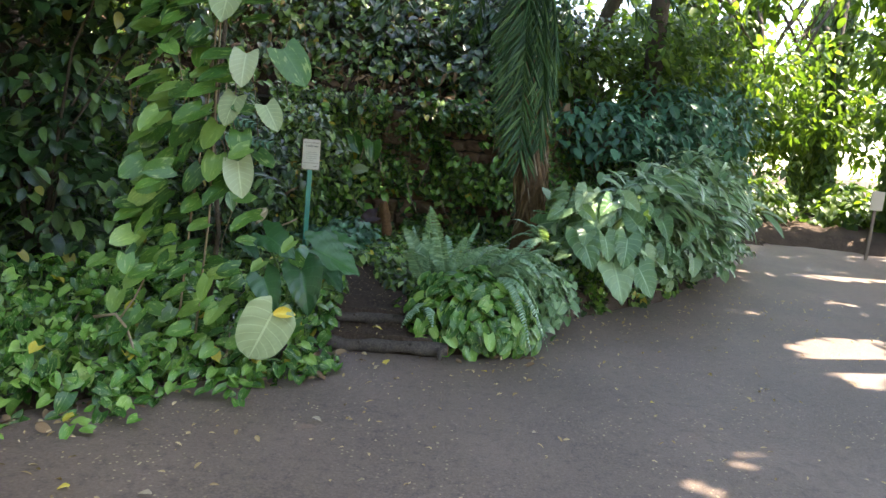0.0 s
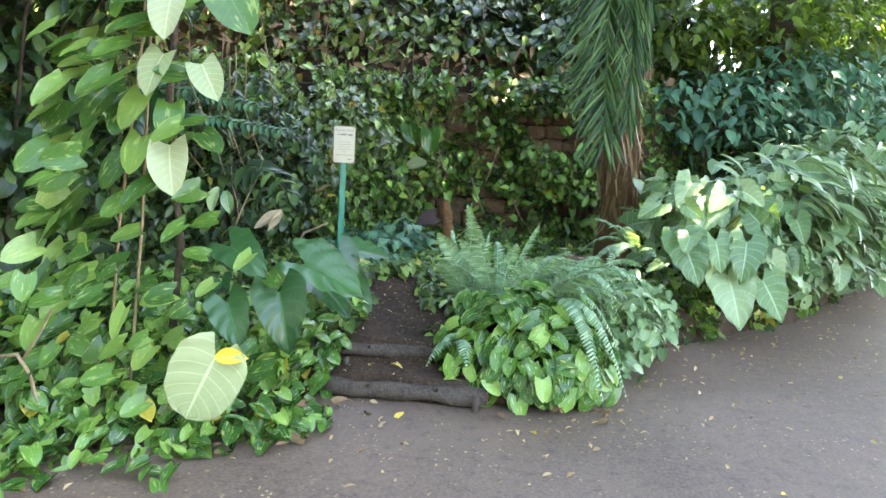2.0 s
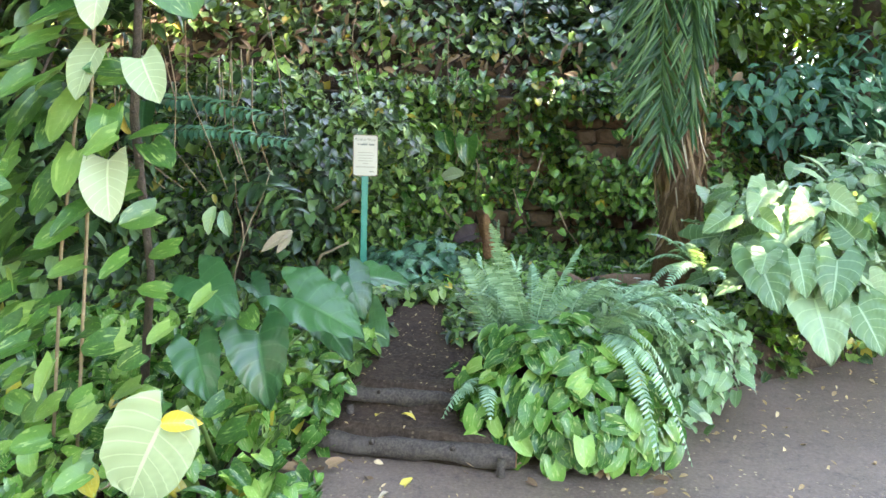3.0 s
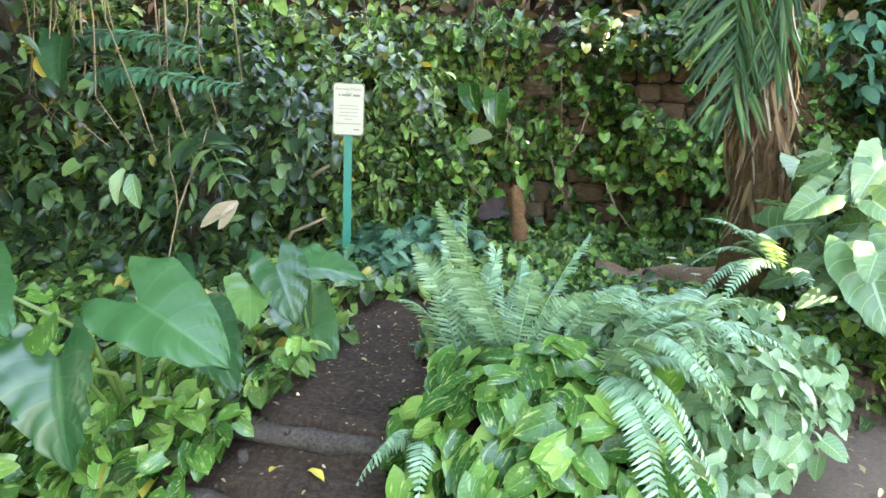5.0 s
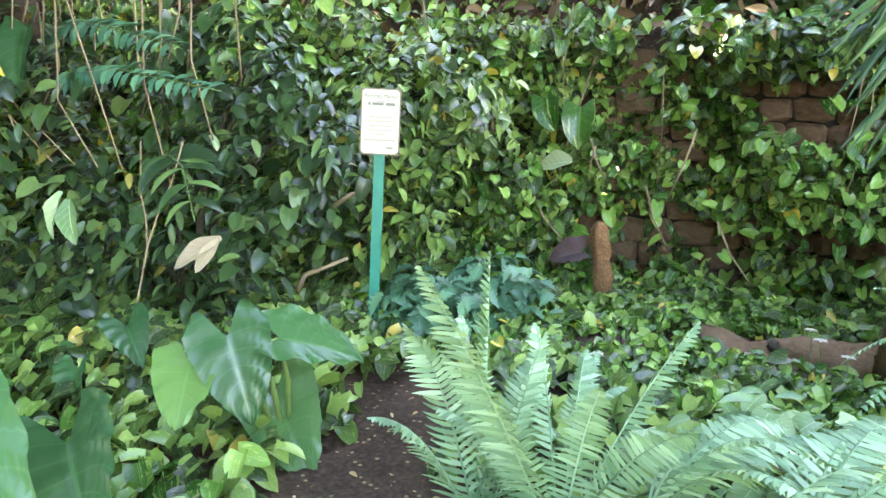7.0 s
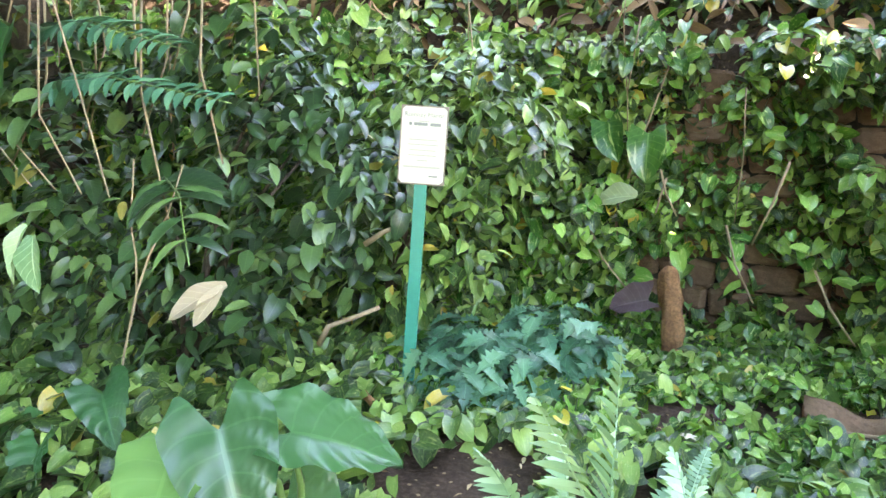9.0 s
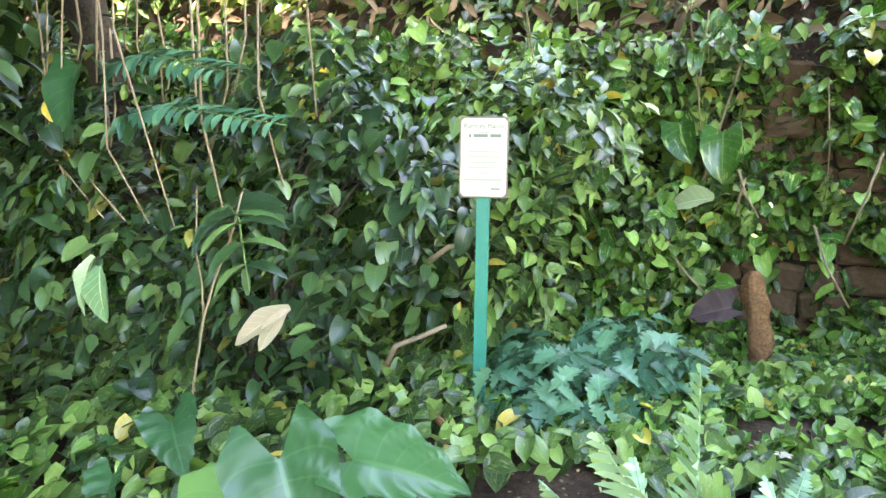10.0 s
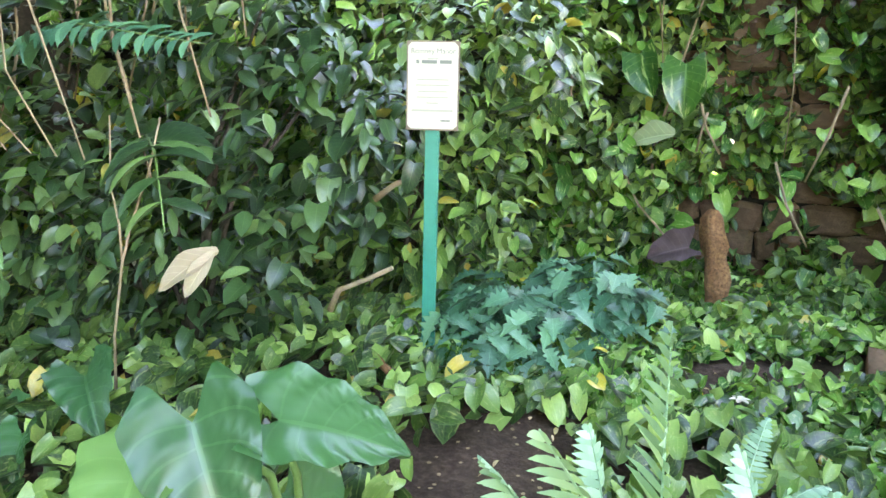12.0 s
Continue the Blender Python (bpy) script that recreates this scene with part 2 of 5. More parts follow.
def oval(v):
    return 0.01 + 0.27 * math.sin(math.pi * min(1, v * 0.94 + 0.06)) ** 0.8


def lance(v):
    return 0.01 + 0.13 * math.sin(math.pi * min(1, v * 0.94 + 0.06)) ** 0.8


HEART_FINE, HEART_FLAT = blade(6, 2, heart, 0.24, 0.16, 0.26, 0.01, 2), blade(6, 2, heart, 0.22, 0.26, 0.12, 0.012, 2)
HEART = blade(5, 1, heart, 0.14, 0.18, 0.3)
HEART2 = blade(4, 1, heart, 0.12, 0.35, 0.12)
OVAL = blade(5, 1, oval, 0.0, 0.2, 0.25)
SLIM = blade(5, 1, lambda v: oval(v) * 0.72, 0.0, 0.25, 0.3)
LOBED = blade(10, 1, lambda v: 0.03 + (0.42 * math.sin(math.pi * min(1, v * 0.9 + 0.12)) ** 0.9) * (0.35, 1.0, 0.45, 0.95, 0.4, 0.85, 0.35, 0.6, 0.3, 0.25, 0.0)[min(10, int(round(v * 10)))], 0.0, 0.2, 0.2)
LANCE = blade(4, 1, lance, 0.0, 0.25, 0.35)


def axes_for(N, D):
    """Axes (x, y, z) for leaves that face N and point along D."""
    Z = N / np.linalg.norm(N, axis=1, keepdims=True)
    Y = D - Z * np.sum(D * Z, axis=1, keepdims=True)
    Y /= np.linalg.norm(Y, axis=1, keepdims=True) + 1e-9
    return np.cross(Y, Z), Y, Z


def scatter(name, templates, P, N, D, S, material, parent=None):
    """One mesh of many leaves: places P, facing N, pointing D, lengths S."""
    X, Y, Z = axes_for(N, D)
    pick = rng.integers(0, len(templates), len(P))
    VV, FF, UU, off = [], [], [], 0
    for k, (tv, tf, tu) in enumerate(templates):
        idx = np.nonzero(pick == k)[0]
        tv, tf, tu = np.array(tv), np.array(tf), np.array(tu)
        s = S[idx, None, None]
        asp = rng.uniform(0.8, 1.2, len(idx))[:, None, None]
        v = P[idx, None] + s * (asp * tv[None, :, 0, None] * X[idx, None] + tv[None, :, 1, None] * Y[idx, None] + tv[None, :, 2, None] * Z[idx, None])
        VV.append(v.reshape(-1, 3))
        FF.append((tf[None] + (np.arange(len(idx)) * len(tv))[:, None, None] + off).reshape(-1, 4))
        UU.append(np.tile(tu, (len(idx), 1)))
        off += len(idx) * len(tv)
    V, F, U = np.concatenate(VV), np.concatenate(FF), np.concatenate(UU)
    me = bpy.data.meshes.new(name)
    me.vertices.add(len(V))
    me.vertices.foreach_set("co", V.astype(np.float32).ravel())
    me.loops.add(F.size)
    me.loops.foreach_set("vertex_index", F.astype(np.int32).ravel())
    me.polygons.add(len(F))
    me.polygons.foreach_set("loop_start", np.arange(0, F.size, 4, dtype=np.int32))
    me.update(calc_edges=True)
    layer = me.uv_layers.new(name="UVMap")
    layer.data.foreach_set("uv", U[F.ravel()].astype(np.float32).ravel())
    me.polygons.foreach_set("use_smooth", np.ones(len(F), dtype=bool))
    me.materials.append(material)
    ob = new(name, me)
    if parent:
        ob.parent = parent
    return ob


def single_leaves(parent, templates, P, N, D, S, material):
    """Leaves that can be picked apart: a part each, on shared meshes."""
    meshes = [mesh_of("leaf", t[0], t[1], material, t[2]) for t in templates]
    for i in range(len(P)):
        child("leaf", meshes[i % len(meshes)], parent, leaf_matrix(P[i], N[i], D[i], float(S[i])))


def jit(n, amount):
    return rng.normal(0, amount, (n, 3))


def leaf_matrix(p, n, d, s):
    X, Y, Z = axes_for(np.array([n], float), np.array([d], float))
    m = Matrix((X[0], Y[0], Z[0])).transposed().to_4x4()
    return Matrix.Translation(p) @ m @ Matrix.Scale(s, 4)


# ---- the lie of the land ----
EDGE = np.array([(-14, -6), (-6, 1.0), (-2.6, 3.7), (-1.9, 4.55), (-1.15, 5.05), (-0.9, 5.74), (0.1, 5.9), (0.75, 6.1), (1.3, 7.5), (2.2, 8.45), (3.0, 9.2), (4.2, 11.2), (5.6, 14.0), (7.2, 17.6), (9.5, 18.4), (13, 16.8), (26, 6)])
WALL = np.array([(-14, 3), (-9, 6.6), (-6, 8.4), (-4, 9.5), (-2.7, 10.2), (-1.5, 10.7), (0, 11.0), (1.6, 11.5), (3.0, 13.2), (3.8, 17.5), (4.0, 26), (2, 60)])
TRACK = np.array([(-0.42, 5.9), (-0.6, 6.5), (-0.85, 7.2), (-0.95, 7.8), (-0.7, 8.5), (-0.2, 9.1), (0.6, 9.5), (1.6, 10.0)])


def away(line, x, y):
    """Signed distance from a polyline: positive on its left."""
    best, sign = np.full(np.shape(x), 1e9), np.ones(np.shape(x))
    for (ax, ay), (bx, by) in zip(line[:-1], line[1:]):
        dx, dy = bx - ax, by - ay
        k = np.clip(((x - ax) * dx + (y - ay) * dy) / (dx * dx + dy * dy), 0, 1)
        ex, ey = x - ax - k * dx, y - ay - k * dy
        q = np.hypot(ex, ey)
        s = np.where(dx * ey - dy * ex >= 0, 1.0, -1.0)
        sign = np.where(q < best, s, sign)
        best = np.minimum(best, q)
    return best * sign


def ease(v):
    v = np.clip(v, 0, 1)
    return v * v * (3 - 2 * v)


def road_height(y):
    return 0.088 * np.clip(2.6 - y, 0, 6)


def land(x, y):
    """Height of the planted bank, the steps and the hillside."""
    x, y = np.asarray(x, float), np.asarray(y, float)
    d, w, t = away(EDGE, x, y), away(WALL, x, y), np.abs(away(TRACK, x, y))
    bed = -0.04 + 0.14 * ease(d / 0.25) + 0.2 * ease((d - 0.4) / 1.6) + road_height(y) * 1.0
    bed = bed + 0.22 * ease((x - 1.0) / 0.6) * ease(d / 0.3)
    step = np.where(y < 6.24, 0.13 + 0.04 * (y - 5.9), 0.255 + 0.02 * (y - 6.24))
    step = np.where(y < 5.86, -0.04, step)
    bed = bed + (step - bed) * (1 - ease((t - 0.38) / 0.15)) * (y > 5.8)
    hill = 2.15 + np.clip(w, 0, 9) * 0.95 + np.clip(w - 9, 0, 40) * 0.25
    return bed + (hill - bed) * ease((w - 0.12) / 0.16)


def grid(name, xs, ys, height, material, keep=None):
    X, Y = np.meshgrid(xs, ys)
    Z = height(X, Y)
    V = np.stack([X, Y, Z], -1).reshape(-1, 3)
    n = len(xs)
    I = (np.arange(len(ys) - 1)[:, None] * n + np.arange(n - 1)[None]).ravel()
    F = np.stack([I, I + 1, I + n + 1, I + n], 1)
    if keep is not None:
        c = V[F].mean(1)
        F = F[keep(c[:, 0], c[:, 1])]
    return new(name, mesh_of(name, V, F, material))


def lumps(x, y, scale, amp):
    f = np.vectorize(lambda a, b: noise.noise(Vector((a * scale, b * scale, 1.7))))
    return f(x, y) * amp


ground = new("ground", mesh_of("ground", [(-900, -900, -0.06), (900, -900, -0.06), (900, 900, -0.06), (-900, 900, -0.06)], [(0, 1, 2, 3)], M_SOIL))
tagged(ground, "dark bare earth reaching out under the woods", "ground", kind="structure")
road = grid("road", np.arange(-14, 27, 0.25), np.arange(-14, 24, 0.25), lambda x, y: road_height(y) + lumps(x, y, 0.8, 0.012), M_ROAD,
            lambda x, y: away(EDGE, x, y) < 0.6)
tagged(road, "grey-brown worn asphalt lane with leaf litter and sun patches", "road", kind="structure")
bank = grid("bank", np.arange(-9, 4.5, 0.07), np.arange(2.5, 13.5, 0.07), lambda x, y: land(x, y) + lumps(x, y, 4, 0.025) + lumps(x, y, 11, 0.014), M_SOIL,
            lambda x, y: (away(EDGE, x, y) > -0.12) & (away(WALL, x, y) < 0.2))
tagged(bank, "raised bed of dark soil with a trodden footpath", "bank", kind="structure")
hillside = grid("hillside", np.arange(-30, 8, 0.4), np.arange(2, 60, 0.4), lambda x, y: land(x, y) + lumps(x, y, 1.2, 0.12), M_SOIL,
                lambda x, y: (away(WALL, x, y) > -0.02))
tagged(hillside, "steep dark earth slope above the old wall", "hillside", kind="structure")
verge = grid("verge", np.arange(-20, 40, 0.5), np.arange(-14, 40, 0.5), lambda x, y: land(x, y), M_SOIL,
             lambda x, y: (away(EDGE, x, y) > -0.1) & (away(WALL, x, y) < 0.3) & ((x < -8.9) | (x > 4.3) | (y > 13.3) | (y < 2.6)))
tagged(verge, "strip of dark soil along the lane", "verge", kind="structure")


# ---- the old stone wall ----
def along(line, s):
    """Point and outward normal (towards the lane) at length s of a polyline."""
    for (ax, ay), (bx, by) in zip(line[:-1], line[1:]):
        q = math.hypot(bx - ax, by - ay)
        if s <= q:
            k = s / q
            return ax + k * (bx - ax), ay + k * (by - ay), (by - ay) / q, -(bx - ax) / q
        s -= q
    return bx, by, (by - ay) / q, -(bx - ax) / q


WALL_LEN = float(np.sum(np.hypot(*np.diff(WALL, axis=0).T)))
V, F = [], []
steps = 120
for i in range(steps + 1):
    x, y, nx, ny = along(WALL, WALL_LEN * i / steps)
    for off, z in ((0.0, -0.1), (0.0, 2.2), (-0.35, 2.25), (-0.35, -0.1)):
        V.append((x + nx * off, y + ny * off, z))
for i in range(steps):
    for k in range(4):
        F.append((i * 4 + k, i * 4 + (k + 1) % 4, i * 4 + 4 + (k + 1) % 4, i * 4 + 4 + k))
F += [(0, 1, 2, 3), tuple(steps * 4 + k for k in (3, 2, 1, 0))]
wall_back = tagged(new("wall_back", mesh_of("wall_back", V, F, M_MORTAR, smooth=False)), "old rubble stone retaining wall overgrown with ivy", "wall", kind="structure")


# ---- leaf cover ----
def bed_points(n, x0, x1, y0, y1, gap=0.05, off_path=0.36):
    x, y = rng.uniform(x0, x1, n), rng.uniform(y0, y1, n)
    d, w, t = away(EDGE, x, y), away(WALL, x, y), np.abs(away(TRACK, x, y))
    wob = 0.12 * np.sin(x * 5.1 + y * 3.3)
    narrow = np.where(y < 7.1, 1.0, np.where(y < 8.0, 0.5, np.where(y < 8.75, 0.12, 0.75)))
    k = (d > gap + wob * 0.6) & (w < 0.05) & ((t > (off_path + wob) * narrow) | (y < 5.7))
    # bare earth about the stump and in front of the fallen log
    k &= np.hypot((x + 0.82) / 0.13, (y - 9.85) / 0.28) > 1
    k &= np.hypot((x - 0.45) / 0.62, (y - 9.2) / 0.22) > 1
    return x[k], y[k], d[k]


def cover(name, n, box, size, lift, material, label, templates=(HEART, HEART2), tilt=0.45, gap=0.05, off_path=0.38):
    x, y, d = bed_points(n, *box, gap=gap, off_path=off_path)
    m = len(x)
    clump = np.array([noise.noise(Vector((a * 2.3, b * 2.3, 5))) for a, b in zip(x, y)])
    z = land(x, y) + rng.uniform(0.02, 1.0, m) ** 0.6 * lift * (1 + 0.9 * clump)
    N = np.stack([np.zeros(m), np.full(m, -0.35), np.full(m, 0.9)], 1) + jit(m, tilt)
    D = np.stack([np.zeros(m), np.full(m, -0.7), np.full(m, -0.5)], 1) + jit(m, 0.6)
    ob = scatter(name, templates, np.stack([x, y, z], 1), N, D, rng.uniform(*size, m), material)
    return tagged(ob, label, "ground cover", kind="stuff")


cover("ivy_ground_cover", 44000, (-6, 4.6, 3, 13), (0.055, 0.115), 0.16, M_IVY, "low glossy green ivy carpeting the soil of the bed")
cover("creeping_ivy", 9000, (-1.9, 2.0, 8.2, 10.8), (0.05, 0.085), 0.15, M_POTHOS, "light green creeping ivy in front of the wall")
cover("pothos_ground_cover", 4200, (-5.5, -0.8, 3, 6.6), (0.07, 0.125), 0.24, M_POTHOS, "variegated green vine leaves trailing along the lane", gap=-0.12)


# the trailing vines nearest the lane, leaf by leaf
trailing = thing("trailing_vine", (-1.7, 4.9, 0.1), "variegated pothos vine trailing down to the edge of the lane", "vine")
x, y, d = bed_points(1500, -3.0, -0.85, 3.6, 6.2, gap=-0.18)
x, y = x[:280], y[:280]
m = len(x)
P = np.stack([x + 1.7, y - 4.9, land(x, y) - 0.1 + rng.uniform(0.04, 0.26, m)], 1)
single_leaves(trailing, (HEART_FINE, HEART_FLAT), P, np.tile((0, -0.4, 0.9), (m, 1)) + jit(m, 0.33), np.tile((0, -0.7, -0.4), (m, 1)) + jit(m, 0.6), rng.uniform(0.08, 0.14, m), M_POTHOS)
for i in range(5):
    a, r = rng.uniform(-1.2, 0.7), rng.uniform(-0.8, -0.1)
    child("runner", mesh_of("runner", *tube([(a, 0.3, 0.2), (a + 0.1, -0.1, 0.1), (a - 0.05, r, 0.02)], [0.006, 0.005, 0.003], 5)[:2], M_TWIG), trailing, None, "thin brown runner")
# strays creeping out over the lane
x, y = rng.uniform(-2.6, -0.7, 900), rng.uniform(3.2, 5.8, 900)
d = away(EDGE, x, y)
k = (d < -0.08) & (d > -0.5) & (np.sin(x * 6.3 + 1.0) * np.sin(y * 5.1) > 0.3)
x, y = x[k][:90], y[k][:90]
m = len(x)
P = np.stack([x + 1.7, y - 4.9, road_height(y) - 0.1 + rng.uniform(0.02, 0.1, m)], 1)
single_leaves(trailing, (HEART_FINE, HEART_FLAT), P, np.tile((0, -0.3, 1.0), (m, 1)) + jit(m, 0.3), np.tile((0, -0.5, -0.1), (m, 1)) + jit(m, 0.7), rng.uniform(0.06, 0.11, m), M_POTHOS)
wall_vine = thing("wall_vine", (-0.9, 10.7, 0.3), "variegated vine with separate broad leaves climbing the wall", "vine")
q = np.array([along(WALL, v) for v in rng.uniform(12.5, 18.0, 280)])
o, z = rng.uniform(0.35, 0.6, 280), rng.uniform(0.4, 2.4, 280)
keep = (np.abs(q[:, 0] + 0.98) > 0.3) | (z > 0.95)
q, o, z = q[keep], o[keep], z[keep]
m = len(z)
single_leaves(wall_vine, (HEART_FINE, HEART_FLAT), np.stack([q[:, 0] + q[:, 2] * o + 0.9, q[:, 1] + q[:, 3] * o - 10.7, z - 0.3], 1), np.stack([q[:, 2] * 0.6, q[:, 3] * 0.6, np.full(m, 0.75)], 1) + jit(m, 0.33),
              np.stack([q[:, 2] * 0.6, q[:, 3] * 0.6, np.full(m, -0.6)], 1) + jit(m, 0.6), rng.uniform(0.08, 0.135, m), M_POTHOS)
child("stem", mesh_of("stem", *tube([(-0.4, -0.3, -0.1), (-0.5, -0.3, 0.9), (-0.2, -0.35, 2.0)], [0.012, 0.01, 0.006], 6)[:2], M_TWIG), wall_vine)


def wall_leaves(name, n, s0, s1, z0, z1, size, out, material, label, templates, bare=True, thin=-0.4):
    s, z = rng.uniform(s0, s1, n), rng.uniform(z0, z1, n)
    q = np.array([along(WALL, v) for v in s])
    thick = np.array([1.3 * noise.noise(Vector((a * 0.8, b * 0.9, 3))) + 0.6 * noise.noise(Vector((a * 2.6, b * 2.6, 7))) for a, b in zip(s, z)])
    hole = np.array([noise.noise(Vector((a * 2.2, b * 2.0, 9))) for a, b in zip(s, z)])
    k = hole > thin
    if bare:
        # the stretch where stones show between the leaves
        k &= ~((q[:, 0] > -0.75) & (q[:, 0] < 1.0) & (z > 0.75) & (z < 2.0) & (hole < -0.2))
        # room about the stump
        k &= ~((np.abs(q[:, 0] + 0.98) < 0.3) & (z > 0.1) & (z < 0.95))
    s, z, q, thick = s[k], z[k], q[k], thick[k]
    m = len(s)
    o = rng.uniform(0.03, 1, m) * (out * np.clip(1 + 1.1 * thick, 0.15, 2.2)) + 0.03
    P = np.stack([q[:, 0] + q[:, 2] * o, q[:, 1] + q[:, 3] * o, z], 1)
    N = np.stack([q[:, 2] * 0.55, q[:, 3] * 0.55, np.full(m, 0.8)], 1) + jit(m, 0.46)
    D = np.stack([q[:, 2] * 0.7, q[:, 3] * 0.7, np.full(m, -0.55)], 1) + jit(m, 0.65)
    return tagged(scatter(name, templates, P, N, D, rng.uniform(*size, m), material), label, "ivy", kind="stuff")


wall_leaves("wall_ivy", 40000, 7.5, 23, 0.15, 2.4, (0.05, 0.115), 0.34, M_IVY, "dense green ivy hanging over the stone wall", (HEART, HEART2, OVAL))
wall_leaves("wall_pothos", 5200, 9, 21, 0.2, 2.5, (0.08, 0.135), 0.42, M_POTHOS, "larger variegated vine leaves on the stone wall", (HEART, HEART2), thin=-0.1)


def slope_leaves(name, n, box, size, lift, material, label, templates, near=0.0, far=6.0):
    x, y = rng.uniform(box[0], box[1], n), rng.uniform(box[2], box[3], n)
    w = away(WALL, x, y)
    k = (w > near) & (w < far)
    x, y = x[k], y[k]
    m = len(x)
    lump = np.array([noise.noise(Vector((a * 0.9, b * 0.9, 2))) + 0.5 * noise.noise(Vector((a * 2.4, b * 2.4, 8))) for a, b in zip(x, y)])
    z = land(x, y) + rng.uniform(0, 1, m) ** 0.7 * lift * (1 + 1.2 * lump)
    N = np.stack([np.zeros(m), np.full(m, -0.5), np.full(m, 0.8)], 1) + jit(m, 0.38)
    D = np.stack([np.zeros(m), np.full(m, -0.5), np.full(m, -0.8)], 1) + jit(m, 0.6)
    return tagged(scatter(name, templates, np.stack([x, y, z], 1), N, D, rng.uniform(*size, m), material), label, "undergrowth", kind="stuff")


slope_leaves("slope_ivy", 34000, (-8, 6, 8, 16), (0.08, 0.17), 0.5, M_IVY, "green ivy and creepers covering the slope", (HEART, HEART2, OVAL), -0.15, 4.5)
slope_leaves("slope_brush", 26000, (-12, 14, 5, 24), (0.12, 0.26), 1.5, M_DARK, "dark leafy brush on the hillside", (OVAL, LANCE, HEART), 0.6, 9)


# dead brown stems and leaves along the top of the wall
n = 380
q = np.array([along(WALL, v) for v in rng.uniform(10.5, 18.5, n)])
o = rng.uniform(-0.9, 0.35, n)
P = np.stack([q[:, 0] + q[:, 2] * o, q[:, 1] + q[:, 3] * o, 2.35 + np.clip(-o, 0, 2) * 0.9 + rng.uniform(0, 0.35, n)], 1)
dead = scatter("dead_brush", (LANCE, LANCE, SLIM), P, np.tile((0, -0.7, 0.6), (n, 1)) + jit(n, 0.5), np.tile((0, -0.3, -0.5), (n, 1)) + jit(n, 0.8), rng.uniform(0.06, 0.22, n), M_DEAD)
tagged(dead, "dry brown stalks and dead leaves above the wall", "dead brush", kind="stuff")


# ---- shrubs made of twigs and leaves ----
def shrub(name, place, lobes, count, size, material, label, category, templates, stems=5, face=(0, -0.3, 1.15), hang=-0.25, group="", stem_radius=0.012, hollow=0.55, singles=0):
    """lobes: (dx, dy, dz, rx, ry, rz) clumps about the place."""
    root = thing(name, place, label, category, group)
    per = np.array([l[3] * l[4] + l[4] * l[5] + l[3] * l[5] for l in lobes])
    per = (per / per.sum() * count).astype(int)
    P, N = [], []
    for l, c in zip(lobes, per):
        q = rng.normal(0, 1, (c, 3))
        q /= np.linalg.norm(q, axis=1, keepdims=True)
        r = rng.uniform(hollow, 1.05, c)[:, None]
        bumps = np.array([1 + 0.35 * noise.noise(Vector(v * 2.2) + Vector((l[0], l[1], 3))) for v in q])[:, None]
        P.append(np.array(l[:3]) + q * r * bumps * np.array(l[3:]))
        N.append(q * 0.45)
    P, N = np.concatenate(P), np.concatenate(N)
    low = P[:, 2] + place[2] > land(P[:, 0] + place[0], P[:, 1] + place[1]) * (away(WALL, P[:, 0] + place[0], P[:, 1] + place[1]) < 0) + 0.03
    P, N = P[low], N[low]
    m = len(P)
    N = N + np.array(face) + jit(m, 0.4)
    D = N * np.array((0.9, 0.9, 0.0)) + np.array((0, -0.2, hang)) + jit(m, 0.6)
    S = rng.uniform(*size, m)
    if singles:
        # the leaves on the side of the lane are parts of their own
        order = np.argsort(P[:, 1] - 0.3 * P[:, 2] + rng.normal(0, 0.15, m))
        one, rest = order[:singles], order[singles:]
        single_leaves(root, templates, P[one], N[one], D[one], S[one], material)
    else:
        rest = np.arange(m)
    scatter("leaves", templates, P[rest], N[rest], D[rest], S[rest], material, root)["kind"] = "stuff"
    for i in range(stems):
        l = lobes[i % len(lobes)]
        tip = Vector(l[:3]) + Vector(rng.uniform(-0.5, 0.5, 3) * np.array(l[3:]))
        mid = Vector((tip.x * 0.35, tip.y * 0.35, tip.z * 0.6))
        child("stem", mesh_of("stem", *tube([(0, 0, -0.05), mid, tip], [stem_radius * 1.6, stem_radius, stem_radius * 0.5], 6)[:2], M_BARK), root)
    return root


shrub("understorey_shrub", (-2.6, 7.75, 0.3), [(0, 0, 0.6, 0.55, 0.5, 0.6), (0.3, 0.5, 1.0, 0.55, 0.5, 0.6), (-0.8, -0.4, 0.9, 0.7, 0.5, 0.9), (-0.1, 0.3, 1.5, 0.6, 0.5, 0.4)], 2400, (0.07, 0.13), M_DARK,
      "dark green leafy shrub against the overgrown wall", "shrub", (SLIM, HEART, LANCE, OVAL), 9, singles=280)
shrub("understorey_shrub", (-2.35, 9.0, 0.3), [(0, 0, 0.7, 0.7, 0.5, 0.7), (0.3, 0.3, 1.35, 0.65, 0.5, 0.5)], 1900, (0.07, 0.135), M_IVY,
      "green shrub with drooping oval leaves behind the signpost", "shrub", (OVAL, HEART2, LANCE), 7, singles=250)
shrub("understorey_shrub", (-3.7, 6.3, 0.3), [(0, 0, 0.7, 0.8, 0.7, 0.8), (-0.3, 0.3, 1.7, 0.9, 0.7, 0.8), (0.5, 0.3, 2.5, 0.9, 0.7, 0.6), (-1, 0, 2.8, 0.9, 0.7, 0.7), (0.9, -0.4, 3.2, 0.9, 0.7, 0.5)], 3200, (0.1, 0.19), M_DARK,
      "tall dark leafy thicket at the edge of the lane", "shrub", (SLIM, OVAL, HEART), 9)
